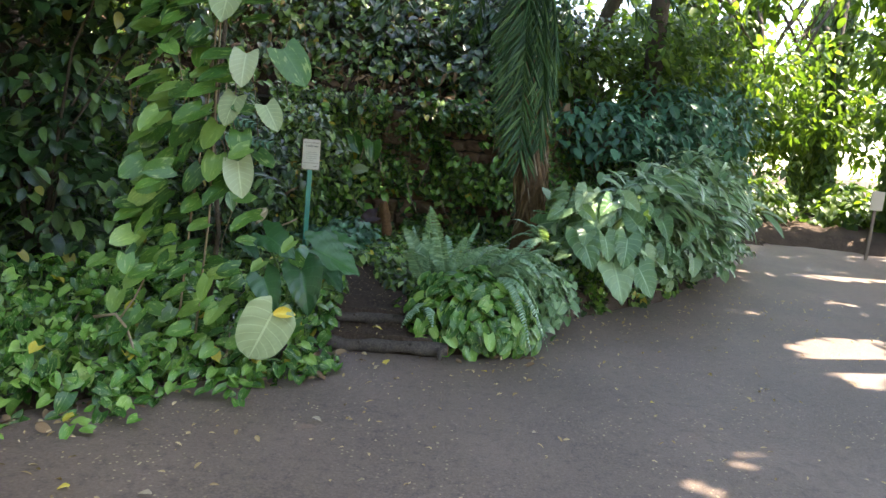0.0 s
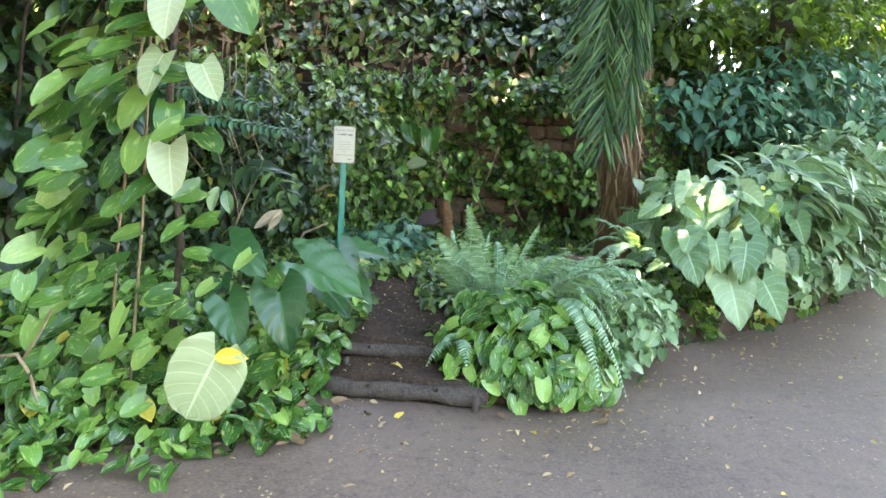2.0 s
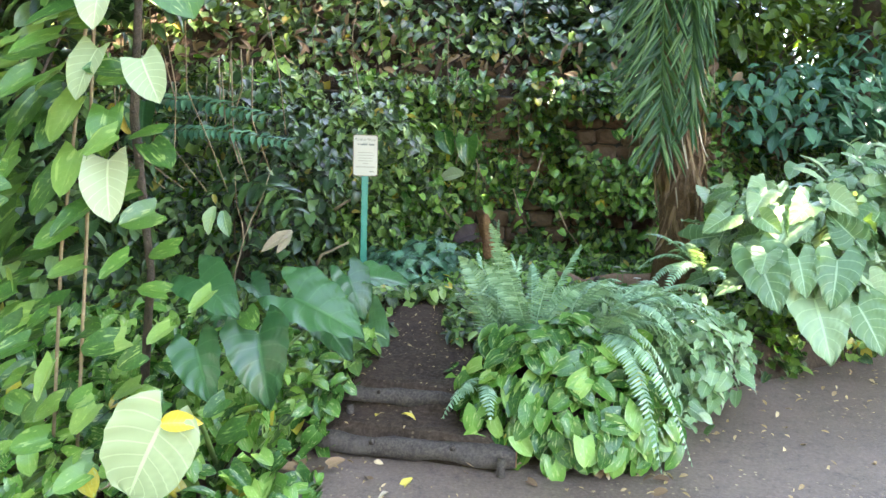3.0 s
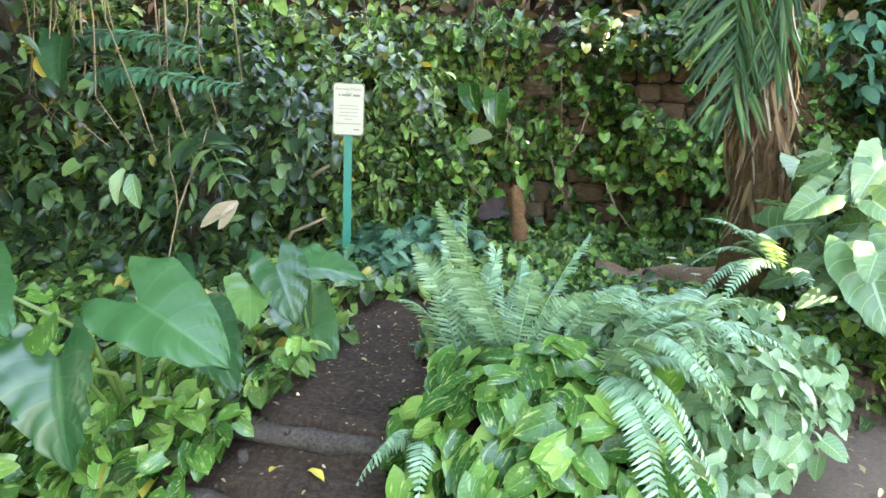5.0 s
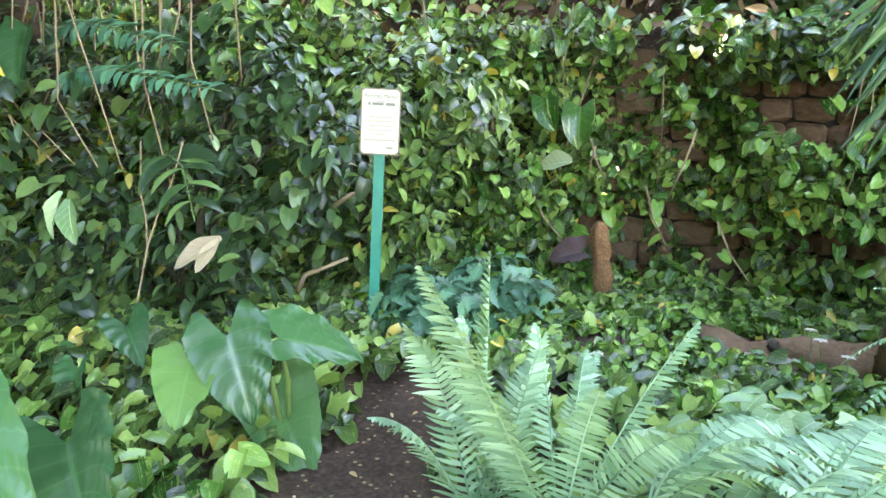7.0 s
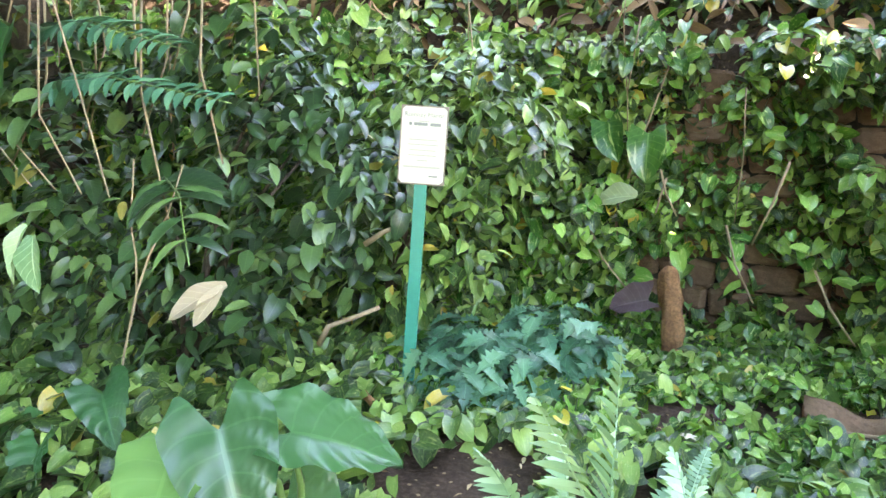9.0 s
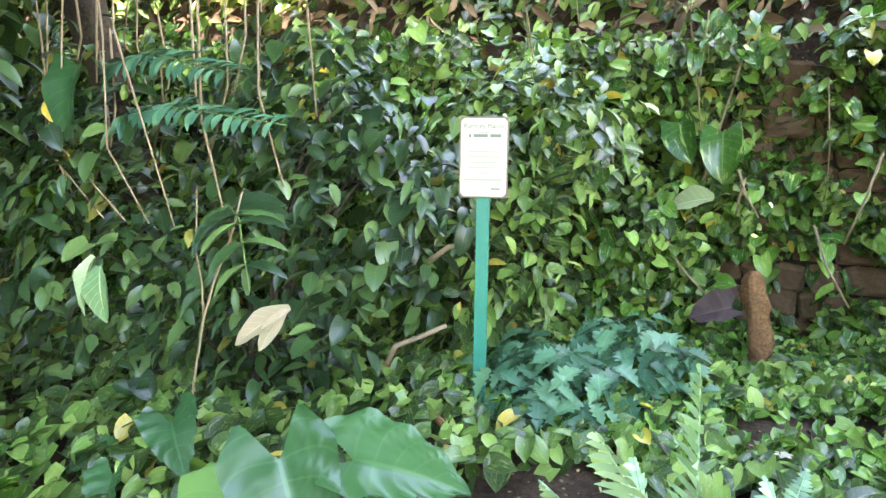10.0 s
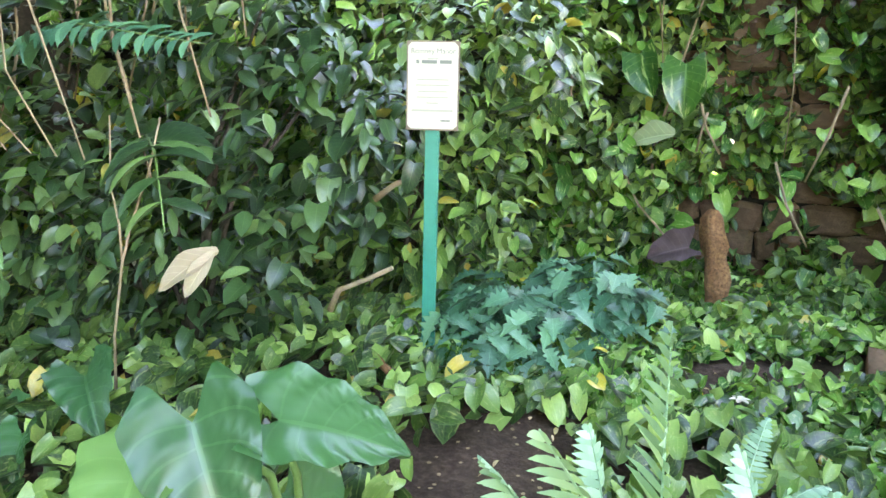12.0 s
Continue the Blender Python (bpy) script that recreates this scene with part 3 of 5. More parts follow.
shrub("understorey_shrub", (-5.4, 5.0, 0.3), [(0, 0, 0.8, 1.0, 0.8, 0.9), (0, 0.3, 2.0, 1.2, 0.8, 1.0), (0.2, 0.3, 3.2, 1.2, 0.8, 0.8)], 3000, (0.12, 0.2), M_DARK,
      "tall dark leafy thicket beside the lane", "shrub", (SLIM, OVAL, HEART), 9)
shrub("blue_green_shrub", (-1.25, 8.75, 0.3), [(-0.12, -0.3, 0.2, 0.36, 0.3, 0.2), (0.05, 0.2, 0.22, 0.34, 0.3, 0.24), (-0.35, -0.05, 0.16, 0.3, 0.3, 0.18)], 620, (0.09, 0.16), M_BLUE,
      "low blue-green bush with deeply lobed leaves near the sign", "shrub", (LOBED,), 6, stem_radius=0.006, hang=0.0, singles=260)
shrub("pale_leafed_bush", (0.95, 7.05, 0.1), [(-0.05, 0, 0.22, 0.42, 0.5, 0.34), (0.1, 0.5, 0.26, 0.4, 0.45, 0.32), (-0.4, 0.35, 0.32, 0.42, 0.42, 0.3)], 1500, (0.06, 0.12), M_MALLOW,
      "low pale green bush between the ferns and the palm", "shrub", (OVAL, HEART), 8, stem_radius=0.006, singles=280)
shrub("hanging_brush", (2.3, 11.6, 1.9), [(0, 0, 0.3, 1.2, 0.7, 0.5), (1.3, 0.8, 0.6, 1.2, 0.9, 0.7), (2.4, 2.2, 0.6, 1.2, 1.0, 1.2)], 2600, (0.12, 0.24), M_BLUE,
      "bushy blue-green branches overhanging a dark hollow", "shrub", (OVAL, LANCE), 8)
shrub("hanging_brush", (2.0, 12.0, 2.2), [(-0.4, 0, 1.2, 1.0, 0.7, 0.7), (1.2, 0.6, 1.5, 1.1, 0.8, 0.7), (0.6, 0.9, 0.8, 1.0, 0.7, 0.7), (2.2, 2.0, 1.6, 1.2, 1.0, 1.0)], 4000, (0.12, 0.22), M_TREE,
      "light green leafy branches above the hollow", "shrub", (SLIM, OVAL), 6)
shrub("hanging_brush", (0.2, 11.7, 2.6), [(0, 0, 0.2, 1.1, 0.6, 0.6), (-1.2, 0.2, 0.5, 1.0, 0.6, 0.6), (0.8, 0.6, 1.2, 1.2, 0.7, 0.7)], 2400, (0.1, 0.2), M_DARK,
      "leafy brush spilling over the top of the wall", "shrub", (OVAL, HEART), 8)


# ---- vine column on a thin tree ----
vine = thing("climbing_vine", (-1.72, 5.2, 0.15), "tall pothos vine with broad variegated leaves climbing a trunk", "vine")
child("trunk", mesh_of("trunk", *tube([(-0.16, 0.35, -0.2), (-0.08, 0.38, 0.8), (-0.18, 0.42, 1.6), (-0.12, 0.42, 2.4), (-0.2, 0.4, 3.2), (-0.2, 0.5, 6.5)], [0.024, 0.02, 0.022, 0.018, 0.02, 0.016], 10, 0.5)[:2], M_BARK), vine, None, "brown trunk wrapped by the vine")
VINE_LEAF = mesh_of("vine_leaf", *blade(8, 3, heart, 0.24, 0.08, 0.14, 0.012, 2)[:2], M_VINE, blade(8, 3, heart)[2])
VINE_LEAF2 = mesh_of("vine_leaf", *blade(8, 3, heart, 0.27, 0.14, 0.08, 0.016, 2)[:2], M_VINE, blade(8, 3, heart)[2])
for i in range(200):
    z = rng.uniform(0, 1) ** 1.1 * 3.3
    a = rng.normal(-math.pi / 2, 0.8)
    spread = 0.36 + 0.34 * (1 - min(1, z / 2.6)) ** 0.8
    r = spread * rng.uniform(0.4, 1.15)
    p = (max(-0.42 if z > 0.7 else -0.7, min(math.cos(a) * r * 1.2 - 0.1, 0.34 if z > 0.9 else 0.9)), math.sin(a) * r * 0.8, z)
    n = (rng.normal(0.0, 0.3), -0.65, 0.75 + rng.normal(0, 0.3))
    d = (-0.7 + rng.normal(0, 0.5), -0.35, -0.5 + rng.normal(0, 0.35))
    child("leaf", (VINE_LEAF, VINE_LEAF2)[i % 2], vine, leaf_matrix(p, n, d, rng.uniform(0.11, 0.18) + 0.03 * (z > 1)))
for i in range(2):
    x0 = rng.uniform(-0.3, 0.0)
    child("stem", mesh_of("stem", *tube([(x0, -0.25, 0.1), (x0 + 0.05, -0.2, 1.0), (x0 * 0.3, -0.05, 2.0), (0, 0, 3.3)], [0.008] * 4, 5)[:2], M_TWIG), vine, None, "pale brown runner")


VINE_PALE = mesh_of("vine_leaf", *blade(8, 3, heart, 0.2, 0.15, 0.2, 0.015, 2)[:2], M_PALE, blade(8, 3, heart)[2])
for x, z, s, turn, pale in ((-1.47, 1.52, 0.26, 0.2, 1), (-1.46, 1.72, 0.2, 0.1, 0), (-1.3, 1.92, 0.2, 0.5, 1), (-1.5, 1.96, 0.22, -0.2, 1), (-1.62, 1.76, 0.2, -0.3, 0), (-1.8, 1.76, 0.22, -0.5, 0), (-1.72, 1.45, 0.2, -0.4, 0),
                            (-1.95, 1.28, 0.24, -0.9, 0), (-1.92, 1.52, 0.22, -1.0, 0), (-1.62, 1.55, 0.2, -0.1, 0), (-1.2, 2.3, 0.3, 0.6, 0), (-1.45, 2.25, 0.24, 0.0, 1), (-1.55, 2.75, 0.34, -0.1, 1), (-1.28, 2.85, 0.26, 0.5, 1)):
    child("leaf", (VINE_LEAF, VINE_PALE)[pale], vine, leaf_matrix((x + 1.72, -0.3, z - 0.1), (turn * 0.3, -0.85, 0.5), (turn, -0.25, -0.75), s), "pale yellow-green leaf" if pale else "")


# ---- elephant ears ----
def ear_width(v):
    return 0.005 + 0.47 * min(1, (v + 0.12) / 0.3) ** 0.6 * (1 - v ** 2.1) ** 0.9


EAR_A, EAR_B = blade(18, 6, ear_width, 0.52, 0.16, 0.2, 0.042, 4), blade(18, 6, ear_width, 0.52, 0.3, 0.34, 0.055, 5)
EAR_MESH = [mesh_of("ear_leaf", t[0], t[1], M_EAR, t[2]) for t in (EAR_A, EAR_B)]
EAR_LIME = mesh_of("ear_leaf", *EAR_A[:2], M_LIME, EAR_A[2])
WIDE = blade(16, 6, lambda v: 0.004 + 0.58 * (1 - v ** 2.8) ** 0.6 * (0.85 + 0.2 * v) * (0.42 + 0.58 * min(1, v / 0.2) ** 0.6), 0.45, 0.1, 0.2, 0.035, 4)
EAR_PALE = mesh_of("ear_leaf", *WIDE[:2], M_PALE, WIDE[2])


def elephant_ear(place, leaves, label):
    """leaves: where the blade joins its stalk, where its tip is, which way it faces, its mesh and fullness."""
    root = thing("elephant_ear", place, label, "plant", "elephant ear plants")
    for base, tip, face, me, size in leaves:
        b, d = Vector(base) - Vector(place), Vector(tip) - Vector(base)
        child("stalk", mesh_of("stalk", *tube([(0, 0, -0.1), (b.x * 0.35, b.y * 0.35, b.z * 0.6), b + Vector((0, 0, -0.01))], [0.014, 0.011, 0.006], 6)[:2], M_STEM), root)
        child("leaf", me, root, leaf_matrix(b, face, d, d.length * size))
    return root


A, B = EAR_MESH
elephant_ear((-1.35, 6.0, 0.2), [
    ((-1.05, 5.72, 0.86), (-0.66, 5.75, 0.66), (0.2, -0.55, 0.8), A, 0.95), ((-1.08, 6.08, 0.66), (-0.8, 5.95, 0.5), (0.1, -0.5, 0.8), B, 0.9),
    ((-1.36, 5.35, 1.0), (-1.2, 5.38, 0.8), (0.05, -0.6, 0.75), A, 1.15), ((-1.09, 5.42, 0.74), (-1.02, 5.42, 0.38), (0.25, -0.8, 0.5), B, 0.95), ((-1.35, 5.3, 0.68), (-1.24, 5.25, 0.46), (0.1, -0.8, 0.5), A, 1.1)], "broad ribbed green elephant ear leaves beside the steps")
elephant_ear((-1.12, 7.0, 0.28), [
    ((-1.15, 6.70, 0.79), (-1.03, 6.69, 0.53), (0.62, -0.62, 0.48), A, 1.08), ((-1.06, 6.86, 0.76), (-0.82, 7.06, 0.6), (0.25, -0.35, 0.9), A, 0.86),
    ((-1.257, 6.637, 0.69), (-1.11, 6.44, 0.5), (0.2, -0.35, 0.85), EAR_LIME, 0.85), ((-1.2, 7.0, 0.46), (-0.89, 6.82, 0.32), (0.15, -0.5, 0.8), B, 0.95)], "cluster of heart-shaped blue-green elephant ears under the sign")
elephant_ear((-2.1, 7.0, 0.28), [
    ((-1.98, 6.92, 0.62), (-1.78, 6.84, 0.5), (0.1, -0.4, 0.9), B, 0.9), ((-2.35, 6.85, 0.42), (-2.5, 6.74, 0.32), (-0.1, -0.4, 0.9), A, 0.9), ((-2.15, 6.8, 0.42), (-2.05, 6.65, 0.32), (0, -0.6, 0.75), B, 0.9)], "dark glossy elephant ears in the shade of the shrubs")
pale = elephant_ear((-1.25, 5.3, 0.2), [((-1.13, 4.74, 0.56), (-1.28, 4.66, 0.2), (0.25, -0.95, 0.2), EAR_PALE, 0.88)], "single pale withered elephant ear leaf hanging by the lane")
child("leaf_curl", mesh_of("leaf_curl", *blade(6, 2, oval, 0, 0.5, 0.3)[:2], M_YELLOW, blade(6, 2, oval)[2]), pale, leaf_matrix((0.13, -0.58, 0.36), (0.1, -0.8, 0.5), (0.8, -0.2, 0.3), 0.15), "yellowed curled lobe")

# ---- ferns and the mound beside the steps ----
def frond(base, tip, sag, pinna, pairs=26, twist=0.0):
    """A fern frond from base to tip, bowed upwards by sag, with paired tapering leaflets."""
    b, e = Vector(base), Vector(tip)
    mid = (b + e) / 2 + Vector((0, 0, sag))
    at = lambda k: b * (1 - k) ** 2 + mid * 2 * k * (1 - k) + e * k * k
    pieces = [tube([at(k / 9) for k in range(10)], [0.0045 - 0.0004 * k for k in range(10)], 4)]
    span = sum((at((k + 1) / 9) - at(k / 9)).length for k in range(9))
    for i in range(pairs):
        k = 0.1 + 0.9 * (i + 0.5) / pairs
        p = at(k)
        run = (at(min(1, k + 0.03)) - at(k - 0.03)).normalized()
        flat = run.cross(Vector((math.sin(twist), 0.25, math.cos(twist)))).normalized()
        down = run.cross(flat).normalized()
        down = down if down.z < 0 else -down
        w = pinna * min(1.0, 0.45 + k * 2.2) * (1 - k ** 2.6) ** 0.7 + 0.004
        h = span / pairs * 0.37
        for sgn in (-1, 1):
            out = (flat * sgn + run * 0.3 + down * rng.uniform(0.05, 0.4)).normalized() * w * rng.uniform(0.85, 1.08)
            v = []
            for q, wide, low in ((0.0, 0.75, 0.0), (0.35, 1.0, 0.0), (0.7, 0.72, 0.05), (1.0, 0.08, 0.16)):
                c = p + out * q + down * (low * w) + run * (0.1 * w * q * q)
                v += [c - run * h * wide, c + run * h * wide]
            pieces.append((v, [(0, 1, 3, 2), (2, 3, 5, 4), (4, 5, 7, 6)], [(0.56, k)] * 8))
    t = joined(pieces)
    return mesh_of("frond", t[0], t[1], M_FERN, t[2], smooth=False)


def fern(place, fronds, label):
    """fronds: where each tip is, how far it bows up and how wide it is."""
    root = thing("fern", place, label, "fern", "ferns")
    for tip, sag, pinna in fronds:
        t = Vector(tip) - Vector(place)
        start = Vector((t.x, t.y, 0)) * 0.06
        child("frond", frond(start, t, sag, pinna, max(18, int(t.length * 52)), rng.normal(0, 0.25)), root)
    return root


def sheaf(place, count, turn, reach, height, sag, pinna):
    """Tips of fronds spread about a place: turn, reach and height as ranges."""
    out = []
    for i in range(count):
        a, r = rng.uniform(*turn), rng.uniform(*reach)
        out.append(((place[0] + r * math.cos(a), place[1] + r * math.sin(a), place[2] + rng.uniform(*height)), rng.uniform(*sag), pinna * rng.uniform(0.8, 1.15)))
    return out


p = (0.08, 6.68, 0.5)
fern(p, [((-0.13, 6.25, 1.25), 0.06, 0.085), ((0.33, 6.88, 1.08), 0.1, 0.075), ((-0.2, 6.5, 0.98), 0.1, 0.08), ((0.2, 6.5, 0.98), 0.12, 0.075), ((-0.1, 6.85, 1.0), 0.12, 0.07),
         ((-0.28, 6.62, 0.78), 0.14, 0.075), ((0.4, 6.6, 0.9), 0.14, 0.075), ((0.02, 6.95, 0.92), 0.12, 0.07)], "tall feathery pale green sword fern on the leafy mound")
p = (-0.13, 6.66, 0.42)
fern(p, [((-0.15, 6.63, 1.23), 0.0, 0.085), ((-0.38, 6.6, 1.0), 0.22, 0.085), ((-0.3, 6.78, 1.0), 0.14, 0.08), ((-0.02, 6.72, 1.02), 0.1, 0.08), ((-0.36, 6.42, 0.8), 0.2, 0.08), ((-0.1, 6.9, 0.9), 0.14, 0.075)], "pale green fern with one upright frond over the footpath")
p = (0.46, 6.42, 0.62)
fern(p, [((1.0, 5.98, 0.12), 0.5, 0.095), ((0.85, 5.9, 0.1), 0.5, 0.095), ((0.98, 6.2, 0.25), 0.48, 0.09), ((1.02, 6.45, 0.4), 0.42, 0.085)] + sheaf(p, 8, (-0.8, 0.7), (0.35, 0.6), (-0.1, 0.2), (0.26, 0.4), 0.085),
     "arching green fern with fronds drooping to the lane")
p = (0.62, 6.8, 0.62)
fern(p, sheaf(p, 14, (-1.7, 1.9), (0.3, 0.6), (-0.1, 0.25), (0.2, 0.32), 0.08), "pale arching fern spilling over the low bush")
p = (0.3, 6.6, 0.68)
fern(p, sheaf(p, 8, (-0.6, 2.0), (0.25, 0.45), (0.0, 0.25), (0.15, 0.25), 0.075), "light green fern among the vine leaves")
p = (-0.12, 6.2, 0.3)
fern(p, [((-0.3, 5.98, 0.2), 0.2, 0.07), ((-0.22, 5.95, 0.3), 0.22, 0.07), ((-0.02, 5.92, 0.25), 0.22, 0.07)], "small yellow-green fern low on the mound")
p = (1.2, 8.15, 0.75)
fern(p, [((0.75, 7.85, 0.6), 0.3, 0.07), ((0.9, 7.75, 0.62), 0.32, 0.07), ((0.68, 8.05, 0.72), 0.3, 0.07)] + sheaf(p, 6, (2.2, 5.2), (0.25, 0.5), (0.0, 0.3), (0.12, 0.22), 0.065), "arching green fern below the palm")
p = (-0.22, 7.5, 0.3)
fern(p, sheaf(p, 6, (0, 6.2), (0.18, 0.35), (0.15, 0.35), (0.08, 0.16), 0.06), "small pale green fern beside the footpath")

mound = thing("pothos_mound", (0.3, 6.4, 0.1), "rounded mound of bright green pothos leaves beside the steps", "plant")
MOUND_LEAF = mesh_of("leaf", *HEART_FINE[:2], M_POTHOS, HEART_FINE[2])
V, F = [], []
for i in range(9):
    for j in range(16):
        a, b = 2 * math.pi * j / 16, math.pi / 2 * i / 8
        V.append((0.5 * math.cos(a) * math.cos(b), 0.36 * math.sin(a) * math.cos(b), 0.42 * math.sin(b) - 0.05))
for i in range(8):
    for j in range(16):
        F.append((i * 16 + j, i * 16 + (j + 1) % 16, i * 16 + 16 + (j + 1) % 16, i * 16 + 16 + j))
child("soil_core", mesh_of("soil_core", V, F, M_SOIL), mound, None, "dark soil and old stems")


def mound_leaf(n):
    a, b = rng.uniform(-math.pi, math.pi, n), rng.uniform(0, 1, n) ** 1.2 * math.pi / 2
    q = np.stack([np.cos(a) * np.cos(b), np.sin(a) * np.cos(b), np.sin(b)], 1)
    bump_ = np.array([1 + 0.22 * noise.noise(Vector(v * 3)) for v in q])[:, None]
    P = q * np.array((0.58, 0.45, 0.5)) * rng.uniform(0.85, 1.08, n)[:, None] * bump_
    return P, q


P, q = mound_leaf(900)
scatter("leaves", (HEART, HEART2), P, q * 0.8 + np.array((0, -0.4, 0.5)) + jit(900, 0.3), q * 0.6 + np.array((0, 0, -0.8)) + jit(900, 0.4), rng.uniform(0.08, 0.13, 900), M_POTHOS, mound)["kind"] = "stuff"
P, q = mound_leaf(900)
front = np.nonzero(q[:, 1] < 0.35)[0][:290]
for i in front:
    child("leaf", MOUND_LEAF, mound, leaf_matrix(P[i] * 1.06, q[i] * 0.8 + np.array((0, -0.4, 0.5)) + rng.normal(0, 0.25, 3), q[i] * 0.6 + np.array((0, 0, -0.8)) + rng.normal(0, 0.4, 3), rng.uniform(0.1, 0.15)))

# ---- the large-leaved shrub along the lane ----
EAR_HANG = mesh_of("ear_leaf", EAR_A[0], EAR_A[1], M_MALLOW, EAR_A[2])
EAR_LIGHT = [mesh_of("ear_leaf", t[0], t[1], M_MALLOW, t[2]) for t in (EAR_A, EAR_B)]
big = thing("broad_leaved_shrub", (2.1, 8.9, 0.4), "large shrub with broad light green leaves hanging over the lane", "shrub")
for i in range(170):
    k = rng.uniform(0, 1)
    a, b = rng.normal(-math.pi / 2 - 0.2, 0.9), rng.uniform(-0.05, 1.2)
    c = np.array((-0.45 + 1.5 * k, -0.45 + 1.6 * k, 0.25))
    p = c + np.array((math.cos(a) * math.cos(b) * 0.85, math.sin(a) * math.cos(b) * 0.75, math.sin(b) * 0.95)) * rng.uniform(0.7, 1.05)
    n = (math.cos(a) * 0.5, math.sin(a) * 0.5 - 0.1, 0.75)
    d = (math.cos(a) * 0.6, math.sin(a) * 0.6, -0.5)
    child("leaf", EAR_LIGHT[i % 2], big, leaf_matrix(p, np.array(n) + rng.normal(0, 0.32, 3), np.array(d) + rng.normal(0, 0.8, 3), rng.uniform(0.15, 0.32)))
    if i % 5 == 0:
        child("stem", mesh_of("stem", *tube([(c[0] * 0.8, c[1] * 0.8 + 0.2, -0.1), (c[0] + (p[0] - c[0]) * 0.3, c[1] + (p[1] - c[1]) * 0.3, p[2] * 0.6), tuple(p)], [0.016, 0.011, 0.006], 6)[:2], M_STEM), big)
# broad pale leaves that hang out over the lane
for base, tip, k in (((1.52, 7.85, 0.94), (1.68, 7.78, 0.53), 1), ((1.8, 7.9, 0.95), (1.86, 7.82, 0.66), 0), ((2.06, 7.92, 0.95), (2.02, 7.84, 0.58), 1), ((1.94, 7.92, 0.66), (2.06, 7.84, 0.18), 0), ((2.25, 8.0, 0.62), (2.42, 7.95, 0.26), 1), ((1.36, 8.2, 1.2), (1.16, 8.1, 1.08), 0), ((1.56, 8.3, 1.32), (1.4, 8.15, 1.2), 1)):
    d = Vector(tip) - Vector(base)
    child("leaf", EAR_HANG, big, leaf_matrix(Vector(base) - Vector((2.1, 8.9, 0.4)), (0.05, -0.85, 0.5), d, d.length * 0.95), "broad pale grey-green leaf")
    child("stem", mesh_of("stem", *tube([(-0.2, -0.2, 0.1), (Vector(base) - Vector((2.1, 8.9, 0.4))) * 0.6 + Vector((0, 0, 0.2)), Vector(base) - Vector((2.1, 8.9, 0.4))], [0.012, 0.009, 0.006], 6)[:2], M_STEM), big)
shrub("roadside_shrub", (3.6, 10.9, 0.3), [(-0.6, -0.6, 0.8, 0.7, 0.8, 0.75), (0.1, 0.3, 0.9, 0.8, 0.9, 0.9), (0.9, 1.9, 0.9, 0.9, 1.0, 0.9), (1.6, 3.4, 0.9, 0.9, 1.0, 0.9), (-1.4, -1.8, 0.35, 0.6, 0.6, 0.4), (-0.7, -1.3, 0.25, 0.5, 0.5, 0.35), (0.2, -0.3, 0.25, 0.6, 0.6, 0.4), (1.0, 1.3, 0.25, 0.6, 0.7, 0.4)], 5200, (0.1, 0.2), M_MALLOW,
      "leafy green bushes crowding the edge of the lane", "shrub", (OVAL, HEART), 10)
tagged(scatter("fern_spray", (LANCE,), np.array((3.1, 9.6, 1.3)) + rng.normal(0, 1, (420, 3)) * np.array((0.45, 0.45, 0.22)), np.tile((0.2, -0.4, 0.9), (420, 1)) + jit(420, 0.25),
       np.tile((0.9, -0.3, -0.15), (420, 1)) + jit(420, 0.35), rng.uniform(0.2, 0.4, 420), M_MALLOW), "pale spreading sprays of narrow leaves over the shrub", "foliage", kind="stuff")

# ---- palm ----
palm = thing("palm_tree", (1.1, 9.1, 0.4), "palm with a fibrous brown trunk and drooping dead fronds", "palm")
TR = [(-0.05, 0, -0.2), (0.0, 0, 0.6), (-0.12, 0.03, 1.6), (-0.32, 0.08, 2.8), (-0.5, 0.1, 4.6)]
child("trunk", mesh_of("trunk", *tube(TR, [0.2, 0.185, 0.17, 0.16, 0.16], 14, 0.35)[:2], M_PALMBARK), palm, None, "brown fibrous trunk")


def palm_frond(length, pairs, pinna):
    pts = [Vector((0, length * k / 8, -0.3 * (k / 8) ** 2 * length)) for k in range(9)]
    pieces = [tube(pts, [0.018 - 0.0018 * k for k in range(9)], 5)]
    for i in range(pairs):
        k = 0.08 + 0.92 * i / pairs
        b = Vector((0, length * k, -0.3 * k * k * length))
        w = pinna * (0.6 + 0.4 * math.sin(math.pi * k)) * rng.uniform(0.85, 1.1)
        for s in (-1, 1):
            e = Vector((s * w * rng.uniform(0.35, 0.7), w * 0.75, -w * rng.uniform(0.0, 0.6)))
            h = Vector((0, 0.014, 0))
            pieces.append(([b - h, b + h, b + e * 0.5 + h, b + e * 0.5 - h, b + e + h * 0.2 + Vector((0, 0, -0.12 * w)), b + e - h * 0.2 + Vector((0, 0, -0.12 * w))], [(0, 1, 2, 3), (3, 2, 4, 5)], [(0.6, k)] * 6))
    t = joined(pieces)
    return mesh_of("frond", t[0], t[1], M_PALM, t[2], smooth=False)


